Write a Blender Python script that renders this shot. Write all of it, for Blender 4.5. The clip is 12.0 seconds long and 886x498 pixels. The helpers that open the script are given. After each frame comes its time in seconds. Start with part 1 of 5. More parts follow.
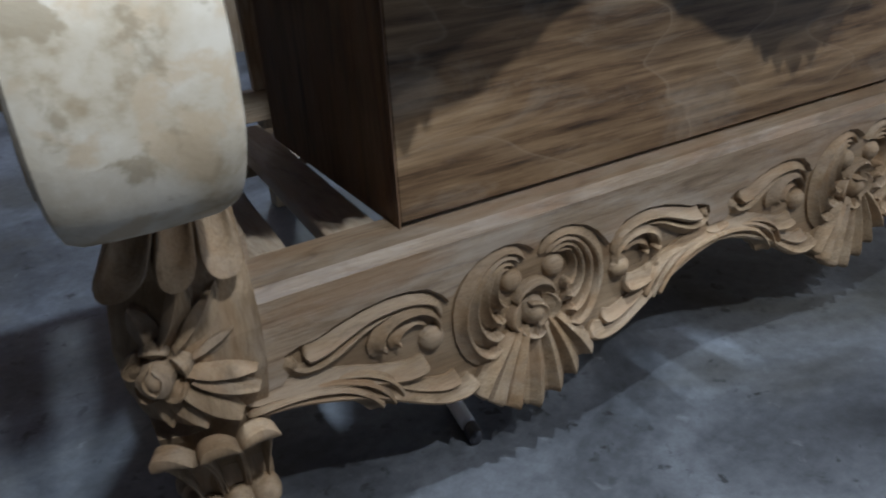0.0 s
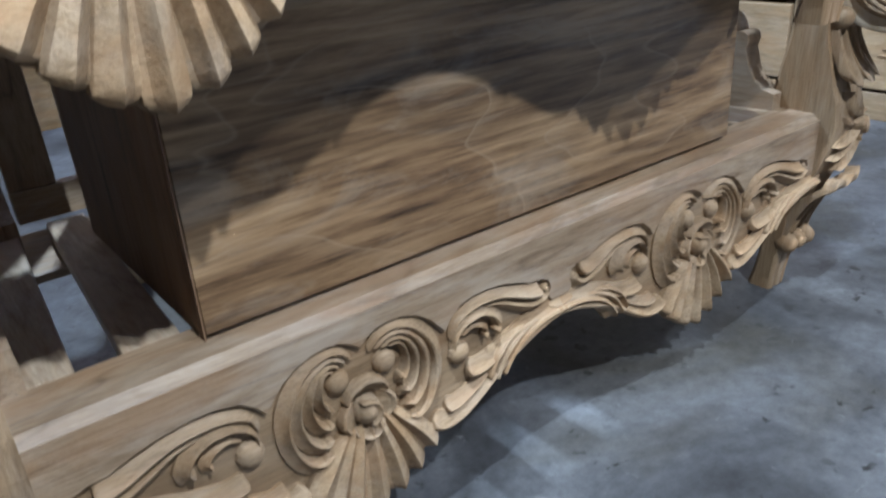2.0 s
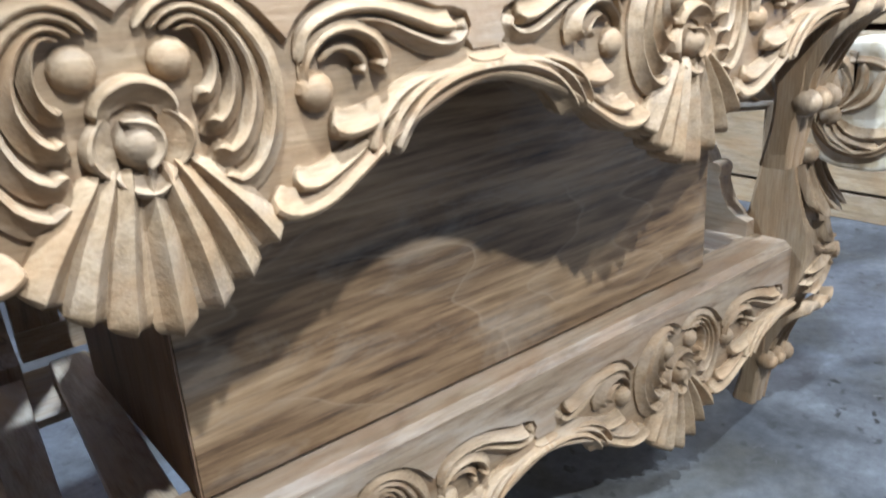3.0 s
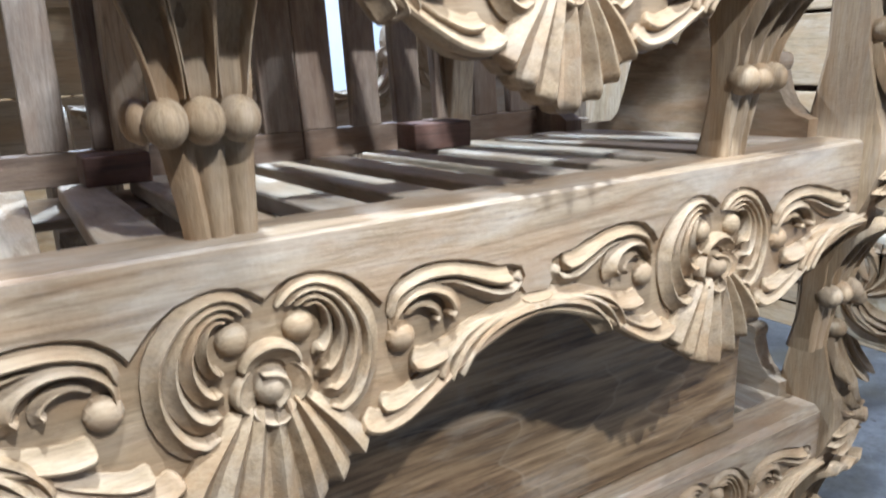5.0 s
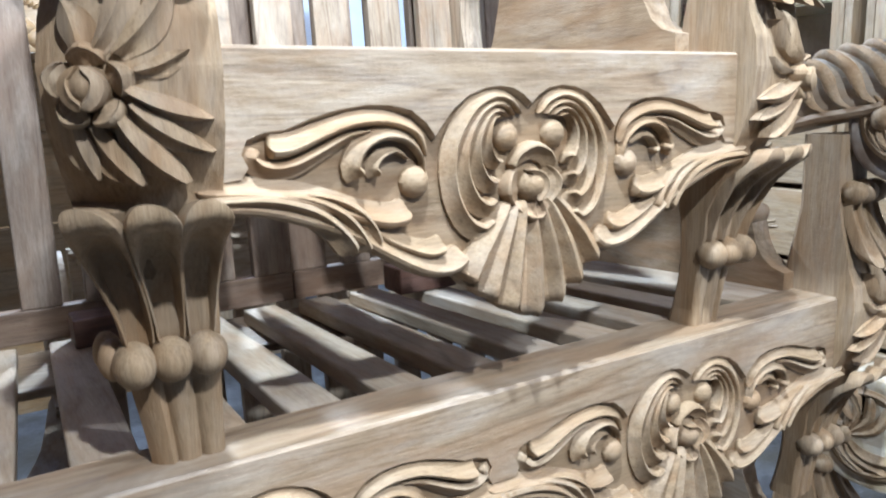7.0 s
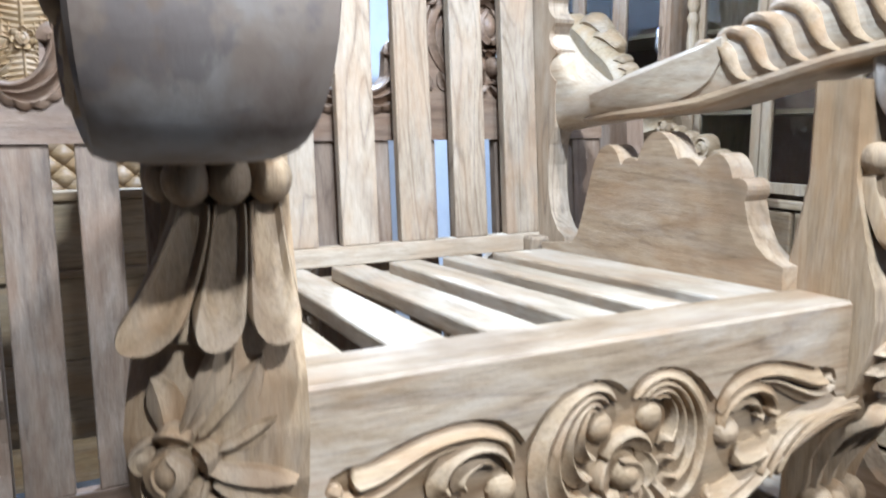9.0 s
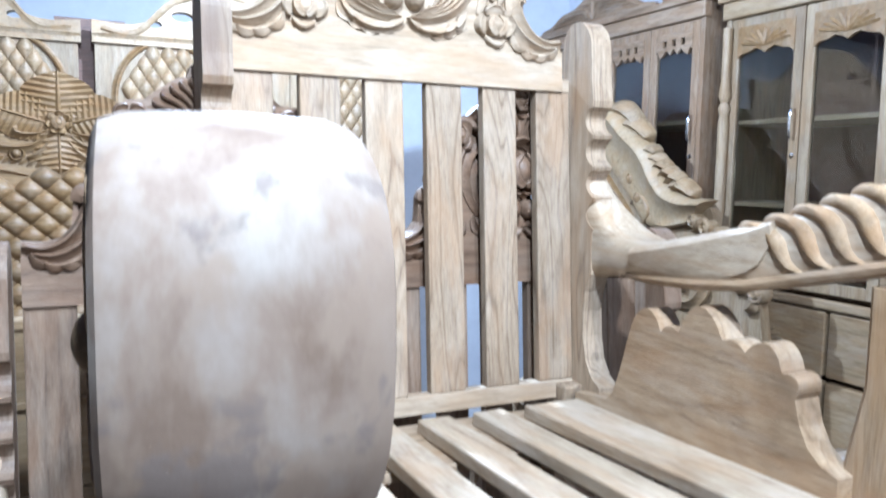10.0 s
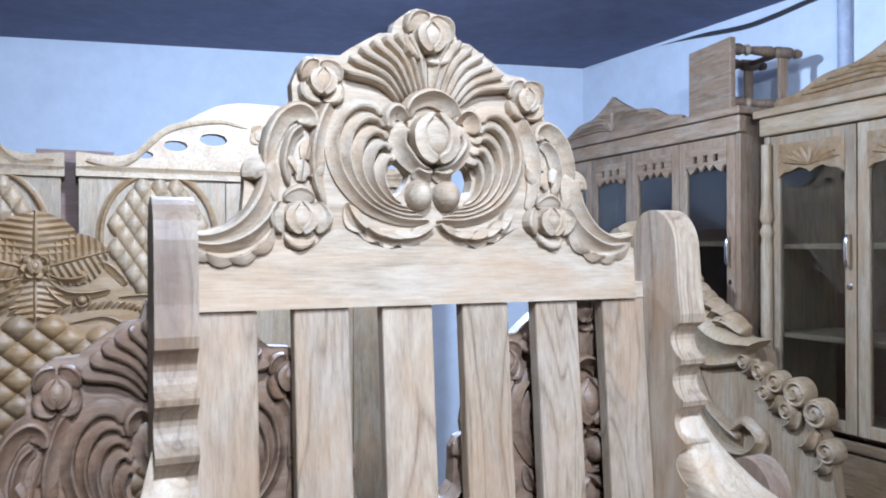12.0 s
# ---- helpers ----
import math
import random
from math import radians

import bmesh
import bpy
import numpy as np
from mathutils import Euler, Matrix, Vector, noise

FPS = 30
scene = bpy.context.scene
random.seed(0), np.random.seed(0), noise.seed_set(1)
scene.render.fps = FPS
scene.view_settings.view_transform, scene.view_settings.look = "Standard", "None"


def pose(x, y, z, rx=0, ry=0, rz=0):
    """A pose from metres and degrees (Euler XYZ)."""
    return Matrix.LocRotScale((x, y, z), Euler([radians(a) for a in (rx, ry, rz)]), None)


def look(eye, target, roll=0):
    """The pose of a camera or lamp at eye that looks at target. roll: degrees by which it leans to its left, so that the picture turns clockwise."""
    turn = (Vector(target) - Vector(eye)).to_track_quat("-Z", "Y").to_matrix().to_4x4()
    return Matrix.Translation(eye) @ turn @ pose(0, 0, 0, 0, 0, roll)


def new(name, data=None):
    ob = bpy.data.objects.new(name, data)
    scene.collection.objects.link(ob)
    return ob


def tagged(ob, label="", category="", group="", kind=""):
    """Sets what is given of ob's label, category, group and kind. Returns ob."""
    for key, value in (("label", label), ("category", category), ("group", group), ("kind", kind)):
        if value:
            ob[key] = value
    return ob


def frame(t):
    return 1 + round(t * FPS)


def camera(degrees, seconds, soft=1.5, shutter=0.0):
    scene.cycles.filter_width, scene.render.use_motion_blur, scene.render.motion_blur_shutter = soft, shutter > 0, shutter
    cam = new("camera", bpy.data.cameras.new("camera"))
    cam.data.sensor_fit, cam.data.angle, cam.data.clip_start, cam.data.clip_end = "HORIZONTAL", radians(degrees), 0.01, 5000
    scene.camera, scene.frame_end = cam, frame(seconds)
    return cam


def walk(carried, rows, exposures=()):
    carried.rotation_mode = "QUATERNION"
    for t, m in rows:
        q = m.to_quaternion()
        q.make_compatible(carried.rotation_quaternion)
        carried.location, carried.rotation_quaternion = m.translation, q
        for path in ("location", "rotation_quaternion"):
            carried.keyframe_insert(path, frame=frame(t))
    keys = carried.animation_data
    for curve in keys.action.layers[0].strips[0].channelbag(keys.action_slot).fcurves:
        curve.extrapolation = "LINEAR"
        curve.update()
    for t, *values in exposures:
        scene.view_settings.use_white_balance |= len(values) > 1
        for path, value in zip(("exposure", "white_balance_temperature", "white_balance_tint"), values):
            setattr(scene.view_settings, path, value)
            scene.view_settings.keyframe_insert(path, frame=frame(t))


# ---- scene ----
cam = camera(60.0, 12.0, soft=1.9, shutter=0.5)
PATH = [
    (0, (0.11, 0.185, 0.811), (0.986, 1.737, -0.097), -3.6),
    (0.5, (0.155, 0.192, 0.811), (1.083, 1.704, -0.113), -3.1),
    (1, (0.201, 0.19, 0.81), (1.18, 1.666, -0.119), -3.4),
    (1.5, (0.238, 0.184, 0.816), (1.275, 1.64, -0.08), -3.6),
    (2, (0.257, 0.185, 0.85), (1.338, 1.642, 0.009), -4.0),
    (2.5, (0.267, 0.179, 0.911), (1.394, 1.653, 0.165), -4.2),
    (3, (0.265, 0.167, 0.976), (1.41, 1.663, 0.302), -4.2),
    (5, (0.194, 0.054, 1.202), (1.249, 1.675, 0.694), -1.8),
    (5.5, (0.209, 0.031, 1.263), (1.274, 1.663, 0.81), -1.7),
    (6, (0.224, 0.025, 1.303), (1.279, 1.667, 0.867), -1.1),
    (6.5, (0.24, 0.02, 1.34), (1.293, 1.67, 0.929), -1.4),
    (8.5, (0.262, 0.095, 1.57), (1.233, 1.816, 1.26), -0.1),
    (9, (0.278, 0.113, 1.66), (1.173, 1.874, 1.343), -0.1),
    (9.5, (0.285, 0.143, 1.761), (1.145, 1.924, 1.465), 0.1),
    (10, (0.286, 0.178, 1.854), (1.137, 1.976, 1.65), 1.0),
    (10.5, (0.296, 0.233, 1.915), (1.152, 2.035, 1.781), 1.9),
    (11, (0.323, 0.352, 1.983), (1.12, 2.181, 1.847), -0.0),
    (11.5, (0.356, 0.456, 2.045), (1.18, 2.278, 2.009), -0.2),
    (12, (0.393, 0.533, 2.083), (1.235, 2.347, 2.091), -0.1),
]
EXPOSURES = [(0, -0.78, 6050, 9), (2.0, 0.08, 5980, 8), (3.0, 0.5, 5900, 7.5), (5.5, 0.22, 5850, 7.5), (8.5, -0.28, 5800, 8), (10, -0.54, 5700, 9), (12, -0.95, 5600, 12)]
walk(cam, [(t, look(eye, target, roll)) for t, eye, target, roll in PATH], EXPOSURES)

# ---- light ----
world = bpy.data.worlds.new("world")
scene.world = world
world.use_nodes = True
world.node_tree.nodes["Background"].inputs[0].default_value = (0.55, 0.65, 0.9, 1)
world.node_tree.nodes["Background"].inputs[1].default_value = 0.02


def lamp_light(name, at, watts, size, colour):
    data = bpy.data.lights.new(name, "POINT")
    data.energy, data.shadow_soft_size, data.color = watts, size, colour
    ob = new(name, data)
    ob.location = at
    return ob


LAMPS = [((1.0, 2.75, 3.04), 540, (0.70, 0.84, 1.0)), ((0.42, 0.10, 3.24), 520, (0.80, 0.90, 1.0)), ((0.58, -1.3, 3.24), 450, (0.93, 0.965, 1.0)), ((2.1, -1.2, 3.24), 150, (0.93, 0.965, 1.0))]
for place, watts, tint in LAMPS:
    lamp_light("bulb_light", place, watts, 0.05, tint)


# ---- materials ----
def nodes_of(name):
    m = bpy.data.materials.new(name)
    m.use_nodes = True
    nt = m.node_tree
    return m, nt, nt.nodes["Principled BSDF"]


def add(nt, kind, **values):
    n = nt.nodes.new(kind)
    for k, v in values.items():
        if k in n.inputs:
            n.inputs[k].default_value = v
    return n


def ramp(nt, fac, stops):
    n = nt.nodes.new("ShaderNodeValToRGB")
    e = n.color_ramp.elements
    e[0].position, e[0].color = stops[0][0], (*stops[0][1], 1)
    e[1].position, e[1].color = stops[-1][0], (*stops[-1][1], 1)
    for p, c in stops[1:-1]:
        k = e.new(p)
        k.color = (*c, 1)
    nt.links.new(fac, n.inputs[0])
    return n.outputs[0]


def mix(nt, fac, a, b, mode="MIX"):
    n = nt.nodes.new("ShaderNodeMix")
    n.data_type, n.blend_type = "RGBA", mode
    for sock, v in ((n.inputs[0], fac), (n.inputs[6], a), (n.inputs[7], b)):
        if isinstance(v, (int, float)):
            sock.default_value = v
        elif isinstance(v, tuple):
            sock.default_value = (*v, 1)
        else:
            nt.links.new(v, sock)
    return n.outputs[2]


def noise_tex(nt, coord, scale, detail=4, rough=0.6, dist=0.0):
    n = add(nt, "ShaderNodeTexNoise", Scale=scale, Detail=detail, Roughness=rough, Distortion=dist)
    nt.links.new(coord, n.inputs["Vector"])
    return n.outputs[0]


def bump(nt, bsdf, height, strength, distance):
    b = add(nt, "ShaderNodeBump", Strength=strength, Distance=distance)
    nt.links.new(height, b.inputs["Height"])
    nt.links.new(b.outputs[0], bsdf.inputs["Normal"])


def wood(name, light, mid, dark, grain="x", gloss=0.5, chalk=0.3, ring=6.0, spread=0.25, figured=0.45, knots=0.0):
    """Sawn timber: long fibres along one axis, cathedral figure, pale sanding dust and darker streaks."""
    m, nt, bsdf = nodes_of(name)
    tc = nt.nodes.new("ShaderNodeTexCoord")
    info = nt.nodes.new("ShaderNodeObjectInfo")
    shift = nt.nodes.new("ShaderNodeVectorMath")
    shift.operation = "MULTIPLY_ADD"
    comb = nt.nodes.new("ShaderNodeCombineXYZ")
    for i in range(3):
        nt.links.new(info.outputs["Random"], comb.inputs[i])
    nt.links.new(comb.outputs[0], shift.inputs[0])
    shift.inputs[1].default_value = (3.7, 5.1, 2.9)
    nt.links.new(tc.outputs["Object"], shift.inputs[2])
    long = {"x": (0.8, 11, 11), "y": (11, 0.8, 11), "z": (11, 11, 0.8)}[grain]
    fig = {"x": (0.6, 7, 7), "y": (7, 0.6, 7), "z": (7, 7, 0.6)}[grain]
    mp = nt.nodes.new("ShaderNodeMapping")
    mp.inputs["Scale"].default_value = long
    nt.links.new(shift.outputs[0], mp.inputs[0])
    mf = nt.nodes.new("ShaderNodeMapping")
    mf.inputs["Scale"].default_value = fig
    nt.links.new(shift.outputs[0], mf.inputs[0])
    fibre = noise_tex(nt, mp.outputs[0], 6, 5, 0.62)
    fine = noise_tex(nt, mp.outputs[0], 33, 3, 0.6)
    figure = noise_tex(nt, mf.outputs[0], 1.6, 2.5, 0.5, 0.35)
    saw = nt.nodes.new("ShaderNodeMath")
    saw.operation = "MULTIPLY"
    saw.inputs[1].default_value = ring
    nt.links.new(figure, saw.inputs[0])
    if knots:
        # rings swerve round sparse knots with dark hearts
        mk = nt.nodes.new("ShaderNodeMapping")
        mk.inputs["Scale"].default_value = {"x": (2.6, 0.8, 9), "y": (9, 2.6, 0.8), "z": (9, 0.8, 2.6)}[grain]
        nt.links.new(shift.outputs[0], mk.inputs[0])
        cell = add(nt, "ShaderNodeTexVoronoi", Scale=0.62, Randomness=1.0)
        nt.links.new(mk.outputs[0], cell.inputs["Vector"])
        swell = nt.nodes.new("ShaderNodeMapRange")
        swell.interpolation_type = "SMOOTHSTEP"
        swell.inputs[1].default_value, swell.inputs[2].default_value, swell.inputs[3].default_value, swell.inputs[4].default_value = 0.04, 0.62, 2.6, 0.0
        nt.links.new(cell.outputs["Distance"], swell.inputs[0])
        swerve = nt.nodes.new("ShaderNodeMath")
        swerve.operation = "ADD"
        nt.links.new(saw.outputs[0], swerve.inputs[0])
        nt.links.new(swell.outputs[0], swerve.inputs[1])
        saw = swerve
    fr = nt.nodes.new("ShaderNodeMath")
    fr.operation = "PINGPONG"
    fr.inputs[1].default_value = 0.5
    nt.links.new(saw.outputs[0], fr.inputs[0])
    c = ramp(nt, fibre, [(0.30, dark), (0.48, mid), (0.66, light)])
    c2 = ramp(nt, fr.outputs[0], [(0.0, dark), (0.07, mid), (0.2, light), (0.36, light), (0.5, mid)])
    c = mix(nt, figured, c, c2)
    lines = ramp(nt, fine, [(0.34, (0.80, 0.78, 0.76)), (0.5, (0.98, 0.98, 0.98)), (0.66, (1.08, 1.08, 1.08))])
    c = mix(nt, 1.0, c, lines, "MULTIPLY")
    tone = nt.nodes.new("ShaderNodeMapRange")
    tone.inputs[3].default_value, tone.inputs[4].default_value = 1 - spread, 1 + spread * 0.4
    nt.links.new(info.outputs["Random"], tone.inputs[0])
    grey = nt.nodes.new("ShaderNodeCombineColor")
    for i in range(3):
        nt.links.new(tone.outputs[0], grey.inputs[i])
    c = mix(nt, 1.0, c, grey.outputs[0], "MULTIPLY")
    md = nt.nodes.new("ShaderNodeMapping")
    md.inputs["Scale"].default_value = {"x": (2.2, 8, 8), "y": (8, 2.2, 8), "z": (8, 8, 2.2)}[grain]
    nt.links.new(shift.outputs[0], md.inputs[0])
    dust = noise_tex(nt, md.outputs[0], 1.7, 8, 0.74, 0.3)
    dusty = ramp(nt, dust, [(0.46, (0, 0, 0)), (0.60, (chalk, chalk, chalk)), (0.72, (chalk * 1.2, chalk * 1.2, chalk * 1.2))])
    c = mix(nt, dusty, c, (0.50, 0.44, 0.37))
    scratch = ramp(nt, fine, [(0.63, (0, 0, 0)), (0.74, (chalk * 0.6, chalk * 0.6, chalk * 0.6))])
    c = mix(nt, scratch, c, (0.50, 0.45, 0.39))
    grime = noise_tex(nt, shift.outputs[0], 3.1, 4, 0.6, 0.8)
    gr = ramp(nt, grime, [(0.30, (0.6, 0.6, 0.6)), (0.45, (0, 0, 0))])
    c = mix(nt, gr, c, dark)
    warm = noise_tex(nt, md.outputs[0], 2.1, 5, 0.62, 0.5)
    wm = ramp(nt, warm, [(0.47, (0, 0, 0)), (0.64, (0.42, 0.42, 0.42))])
    c = mix(nt, wm, c, (mid[0] * 1.12, mid[1] * 0.92, mid[2] * 0.74))
    if knots:
        heart = ramp(nt, cell.outputs["Distance"], [(0.06, (knots, knots, knots)), (0.13, (knots * 0.55, knots * 0.55, knots * 0.55)), (0.24, (0, 0, 0))])
        c = mix(nt, heart, c, (dark[0] * 0.8, dark[1] * 0.75, dark[2] * 0.75))
    nt.links.new(c, bsdf.inputs["Base Color"])
    bsdf.inputs["Roughness"].default_value = gloss
    bsdf.inputs["Specular IOR Level"].default_value = 0.4 if gloss < 0.6 else 0.25
    chisel = noise_tex(nt, tc.outputs["Object"], 75, 2, 0.5)
    height = nt.nodes.new("ShaderNodeMath")
    height.operation = "ADD"
    nt.links.new(fine, height.inputs[0])
    nt.links.new(chisel, height.inputs[1])
    bump(nt, bsdf, height.outputs[0], 0.32, 0.0022)
    return m


TEAK = ((0.35, 0.262, 0.172), (0.26, 0.182, 0.112), (0.125, 0.078, 0.044))
SLAT = ((0.385, 0.305, 0.22), (0.30, 0.225, 0.155), (0.135, 0.092, 0.064))
CARVED = ((0.335, 0.240, 0.145), (0.26, 0.178, 0.102), (0.135, 0.085, 0.045))
teak_x = wood("teak_long", *TEAK, grain="x", ring=8.0, spread=0.2, chalk=0.32, figured=0.6)
teak_y = wood("teak_deep", *TEAK, grain="y", spread=0.3)
teak_z = wood("teak_upright", *SLAT, grain="z", ring=7.0, spread=0.3, figured=0.66, chalk=0.26, knots=0.85)
# paler teak: sanding dust plus the slats' lamp glare put into the colour
teak_pale_lit = wood("teak_pale_lit", (0.46, 0.385, 0.29), (0.37, 0.29, 0.205), (0.22, 0.155, 0.10), grain="y", spread=0.15, chalk=0.6)
teak_pale = wood("teak_pale", (0.42, 0.345, 0.26), (0.34, 0.268, 0.19), (0.20, 0.145, 0.095), grain="x", chalk=0.35, ring=5.0, spread=0.05, gloss=0.6)
carved = wood("teak_carved", *CARVED, grain="x", chalk=0.16, ring=3.0, spread=0.05, gloss=0.66)
carved_z = wood("teak_carved_upright", *CARVED, grain="z", chalk=0.16, ring=3.0, spread=0.05, gloss=0.66)
# darker teak copy: the armchair's shadow on the sofa back put into the colour
SHADED = ((0.19, 0.125, 0.082), (0.14, 0.088, 0.057), (0.07, 0.041, 0.026))
shaded_x = wood("teak_shaded_long", *SHADED, grain="x", chalk=0.1, spread=0.08)
shaded_z = wood("teak_shaded_upright", (0.215, 0.155, 0.112), (0.16, 0.112, 0.08), (0.078, 0.05, 0.034), grain="z", chalk=0.16, spread=0.3)
# same wood as the carving, darkened for the shade in the recess
shaded_ground = wood("teak_recess_shaded", (0.29, 0.205, 0.122), (0.225, 0.152, 0.085), (0.12, 0.075, 0.04), grain="x", chalk=0.1, ring=3.0, spread=0.12)
ply_edge = wood("panel_edge", (0.24, 0.15, 0.08), (0.16, 0.09, 0.05), (0.07, 0.04, 0.02), grain="z", chalk=0.1)
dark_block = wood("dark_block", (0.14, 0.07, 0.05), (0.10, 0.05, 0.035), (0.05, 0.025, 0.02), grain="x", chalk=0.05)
pine_x = wood("pine_long", (0.31, 0.228, 0.138), (0.249, 0.176, 0.101), (0.155, 0.0989, 0.0533), grain="y", chalk=0.15)
pine_z = wood("pine_upright", (0.292, 0.224, 0.142), (0.232, 0.168, 0.103), (0.146, 0.0946, 0.0533), grain="z", chalk=0.15)
pine_plank = wood("pine_plank", (0.36, 0.27, 0.165), (0.29, 0.21, 0.12), (0.18, 0.12, 0.065), grain="x", chalk=0.15)
gold_wood = wood("yellow_carved", (0.249, 0.159, 0.0757), (0.194, 0.118, 0.0516), (0.107, 0.0619, 0.0258), grain="x", chalk=0.12, ring=2.5)
brown_z = wood("cabinet_brown", (0.28, 0.195, 0.125), (0.21, 0.14, 0.088), (0.11, 0.07, 0.042), grain="z", chalk=0.2)
brown_y = wood("cabinet_brown_long", (0.28, 0.195, 0.125), (0.21, 0.14, 0.088), (0.11, 0.07, 0.042), grain="y", chalk=0.2)


def sanded(name, stops, smear, scuff, stretch):
    """Filled and sanded arm ends: paste over wood with smears and scuffs."""
    m, nt, bsdf = nodes_of(name)
    tc = nt.nodes.new("ShaderNodeTexCoord")
    mp = nt.nodes.new("ShaderNodeMapping")
    mp.inputs["Scale"].default_value = (1, 1, stretch)
    nt.links.new(tc.outputs["Object"], mp.inputs[0])
    a = noise_tex(nt, mp.outputs[0], 16, 5, 0.6, 0.15)
    b = noise_tex(nt, mp.outputs[0], 19, 4, 0.6, 0.2)
    d = noise_tex(nt, tc.outputs["Object"], 17, 5, 0.6, 0.3)
    c = ramp(nt, a, stops)
    o = ramp(nt, b, [(0.52, (0, 0, 0)), (0.60, (0.75, 0.75, 0.75))])
    c = mix(nt, o, c, smear)
    g = ramp(nt, d, [(0.57, (0, 0, 0)), (0.63, (0.8, 0.8, 0.8))])
    c = mix(nt, g, c, scuff)
    nt.links.new(c, bsdf.inputs["Base Color"])
    bsdf.inputs["Roughness"].default_value = 0.6
    bsdf.inputs["Specular IOR Level"].default_value = 0.2
    bump(nt, bsdf, d, 0.35, 0.004)
    return m


def veneer(name):
    """Oiled brown veneer: long dark fibres, pale contour lines of the figure and dusty scuffs."""
    m, nt, bsdf = nodes_of(name)
    tc = nt.nodes.new("ShaderNodeTexCoord")

    def stretched(*by):
        mp = nt.nodes.new("ShaderNodeMapping")
        mp.inputs["Scale"].default_value = by
        nt.links.new(tc.outputs["Object"], mp.inputs[0])
        return mp.outputs[0]

    fibre = noise_tex(nt, stretched(1.0, 1.0, 16.0), 3.2, 7, 0.68, 0.25)
    c = ramp(nt, fibre, [(0.34, (0.045, 0.025, 0.012)), (0.44, (0.140, 0.084, 0.042)), (0.54, (0.235, 0.150, 0.078)), (0.66, (0.35, 0.24, 0.135))])
    boards = noise_tex(nt, stretched(0.15, 1.0, 5.0), 1.3, 1, 0.4)
    tone = ramp(nt, boards, [(0.35, (0.72, 0.70, 0.68)), (0.62, (1.16, 1.14, 1.12))])
    c = mix(nt, 1.0, c, tone, "MULTIPLY")
    figure = noise_tex(nt, stretched(1.5, 1.0, 4.2), 1.25, 2, 0.45, 0.5)
    rungs = nt.nodes.new("ShaderNodeMath")
    rungs.operation = "MULTIPLY"
    rungs.inputs[1].default_value = 7.0
    nt.links.new(figure, rungs.inputs[0])
    saw = nt.nodes.new("ShaderNodeMath")
    saw.operation = "FRACT"
    nt.links.new(rungs.outputs[0], saw.inputs[0])
    line = ramp(nt, saw.outputs[0], [(0.0, (0.36, 0.36, 0.36)), (0.03, (0.11, 0.11, 0.11)), (0.3, (0, 0, 0)), (0.97, (0, 0, 0)), (1.0, (0.36, 0.36, 0.36))])
    c = mix(nt, line, c, (0.36, 0.27, 0.18))
    dust = noise_tex(nt, stretched(2.0, 1.0, 5.0), 2.2, 8, 0.72, 0.8)
    d = ramp(nt, dust, [(0.52, (0, 0, 0)), (0.66, (0.30, 0.30, 0.30)), (0.74, (0.5, 0.5, 0.5))])
    c = mix(nt, d, c, (0.37, 0.31, 0.24))
    nt.links.new(c, bsdf.inputs["Base Color"])
    bsdf.inputs["Roughness"].default_value = 0.45
    bsdf.inputs["Specular IOR Level"].default_value = 0.35
    bump(nt, bsdf, fibre, 0.2, 0.002)
    return m


ply = veneer("teak_veneer")


def mottled(name, a, b, scale, rough, spots=0.0, spot=(0.05, 0.05, 0.05), relief=0.3):
    m, nt, bsdf = nodes_of(name)
    tc = nt.nodes.new("ShaderNodeTexCoord")
    n1 = noise_tex(nt, tc.outputs["Object"], scale, 6, 0.65, 0.4)
    n2 = noise_tex(nt, tc.outputs["Object"], scale * 9, 5, 0.7)
    c = ramp(nt, n1, [(0.3, a), (0.7, b)])
    lo, hi = (0.93, 1.04) if rough > 0.75 else (0.75, 1.1)
    sh = ramp(nt, n2, [(0.3, (lo, lo, lo)), (0.7, (hi, hi, hi))])
    c = mix(nt, 1.0, c, sh, "MULTIPLY")
    if spots:
        n3 = noise_tex(nt, tc.outputs["Object"], scale * 4, 3, 0.55, 0.3)
        s = ramp(nt, n3, [(0.62, (0, 0, 0)), (0.72, (spots, spots, spots))])
        c = mix(nt, s, c, spot)
        n4 = noise_tex(nt, tc.outputs["Object"], scale * 13, 4, 0.6, 0.2)
        s2 = ramp(nt, n4, [(0.58, (0, 0, 0)), (0.68, (spots * 0.7, spots * 0.7, spots * 0.7))])
        c = mix(nt, s2, c, spot)
        n5 = noise_tex(nt, tc.outputs["Object"], scale * 2.3, 5, 0.7, 0.6)
        s3 = ramp(nt, n5, [(0.56, (0, 0, 0)), (0.74, (spots * 0.45, spots * 0.45, spots * 0.45))])
        c = mix(nt, s3, c, (b[0] * 1.7, b[1] * 1.7, b[2] * 1.7))
    nt.links.new(c, bsdf.inputs["Base Color"])
    bsdf.inputs["Roughness"].default_value = rough
    bump(nt, bsdf, n2, relief, 0.003)
    return m


cream_paste = sanded("cream_paste", [(0.36, (0.36, 0.285, 0.185)), (0.46, (0.52, 0.45, 0.34)), (0.60, (0.60, 0.54, 0.44))], (0.50, 0.39, 0.26), (0.31, 0.25, 0.165), 1.0)
sanded_teak = sanded("sanded_teak", [(0.36, (0.145, 0.106, 0.080)), (0.45, (0.190, 0.148, 0.118)), (0.52, (0.222, 0.188, 0.160)), (0.62, (0.262, 0.235, 0.208))], (0.205, 0.158, 0.122), (0.135, 0.112, 0.10), 0.6)


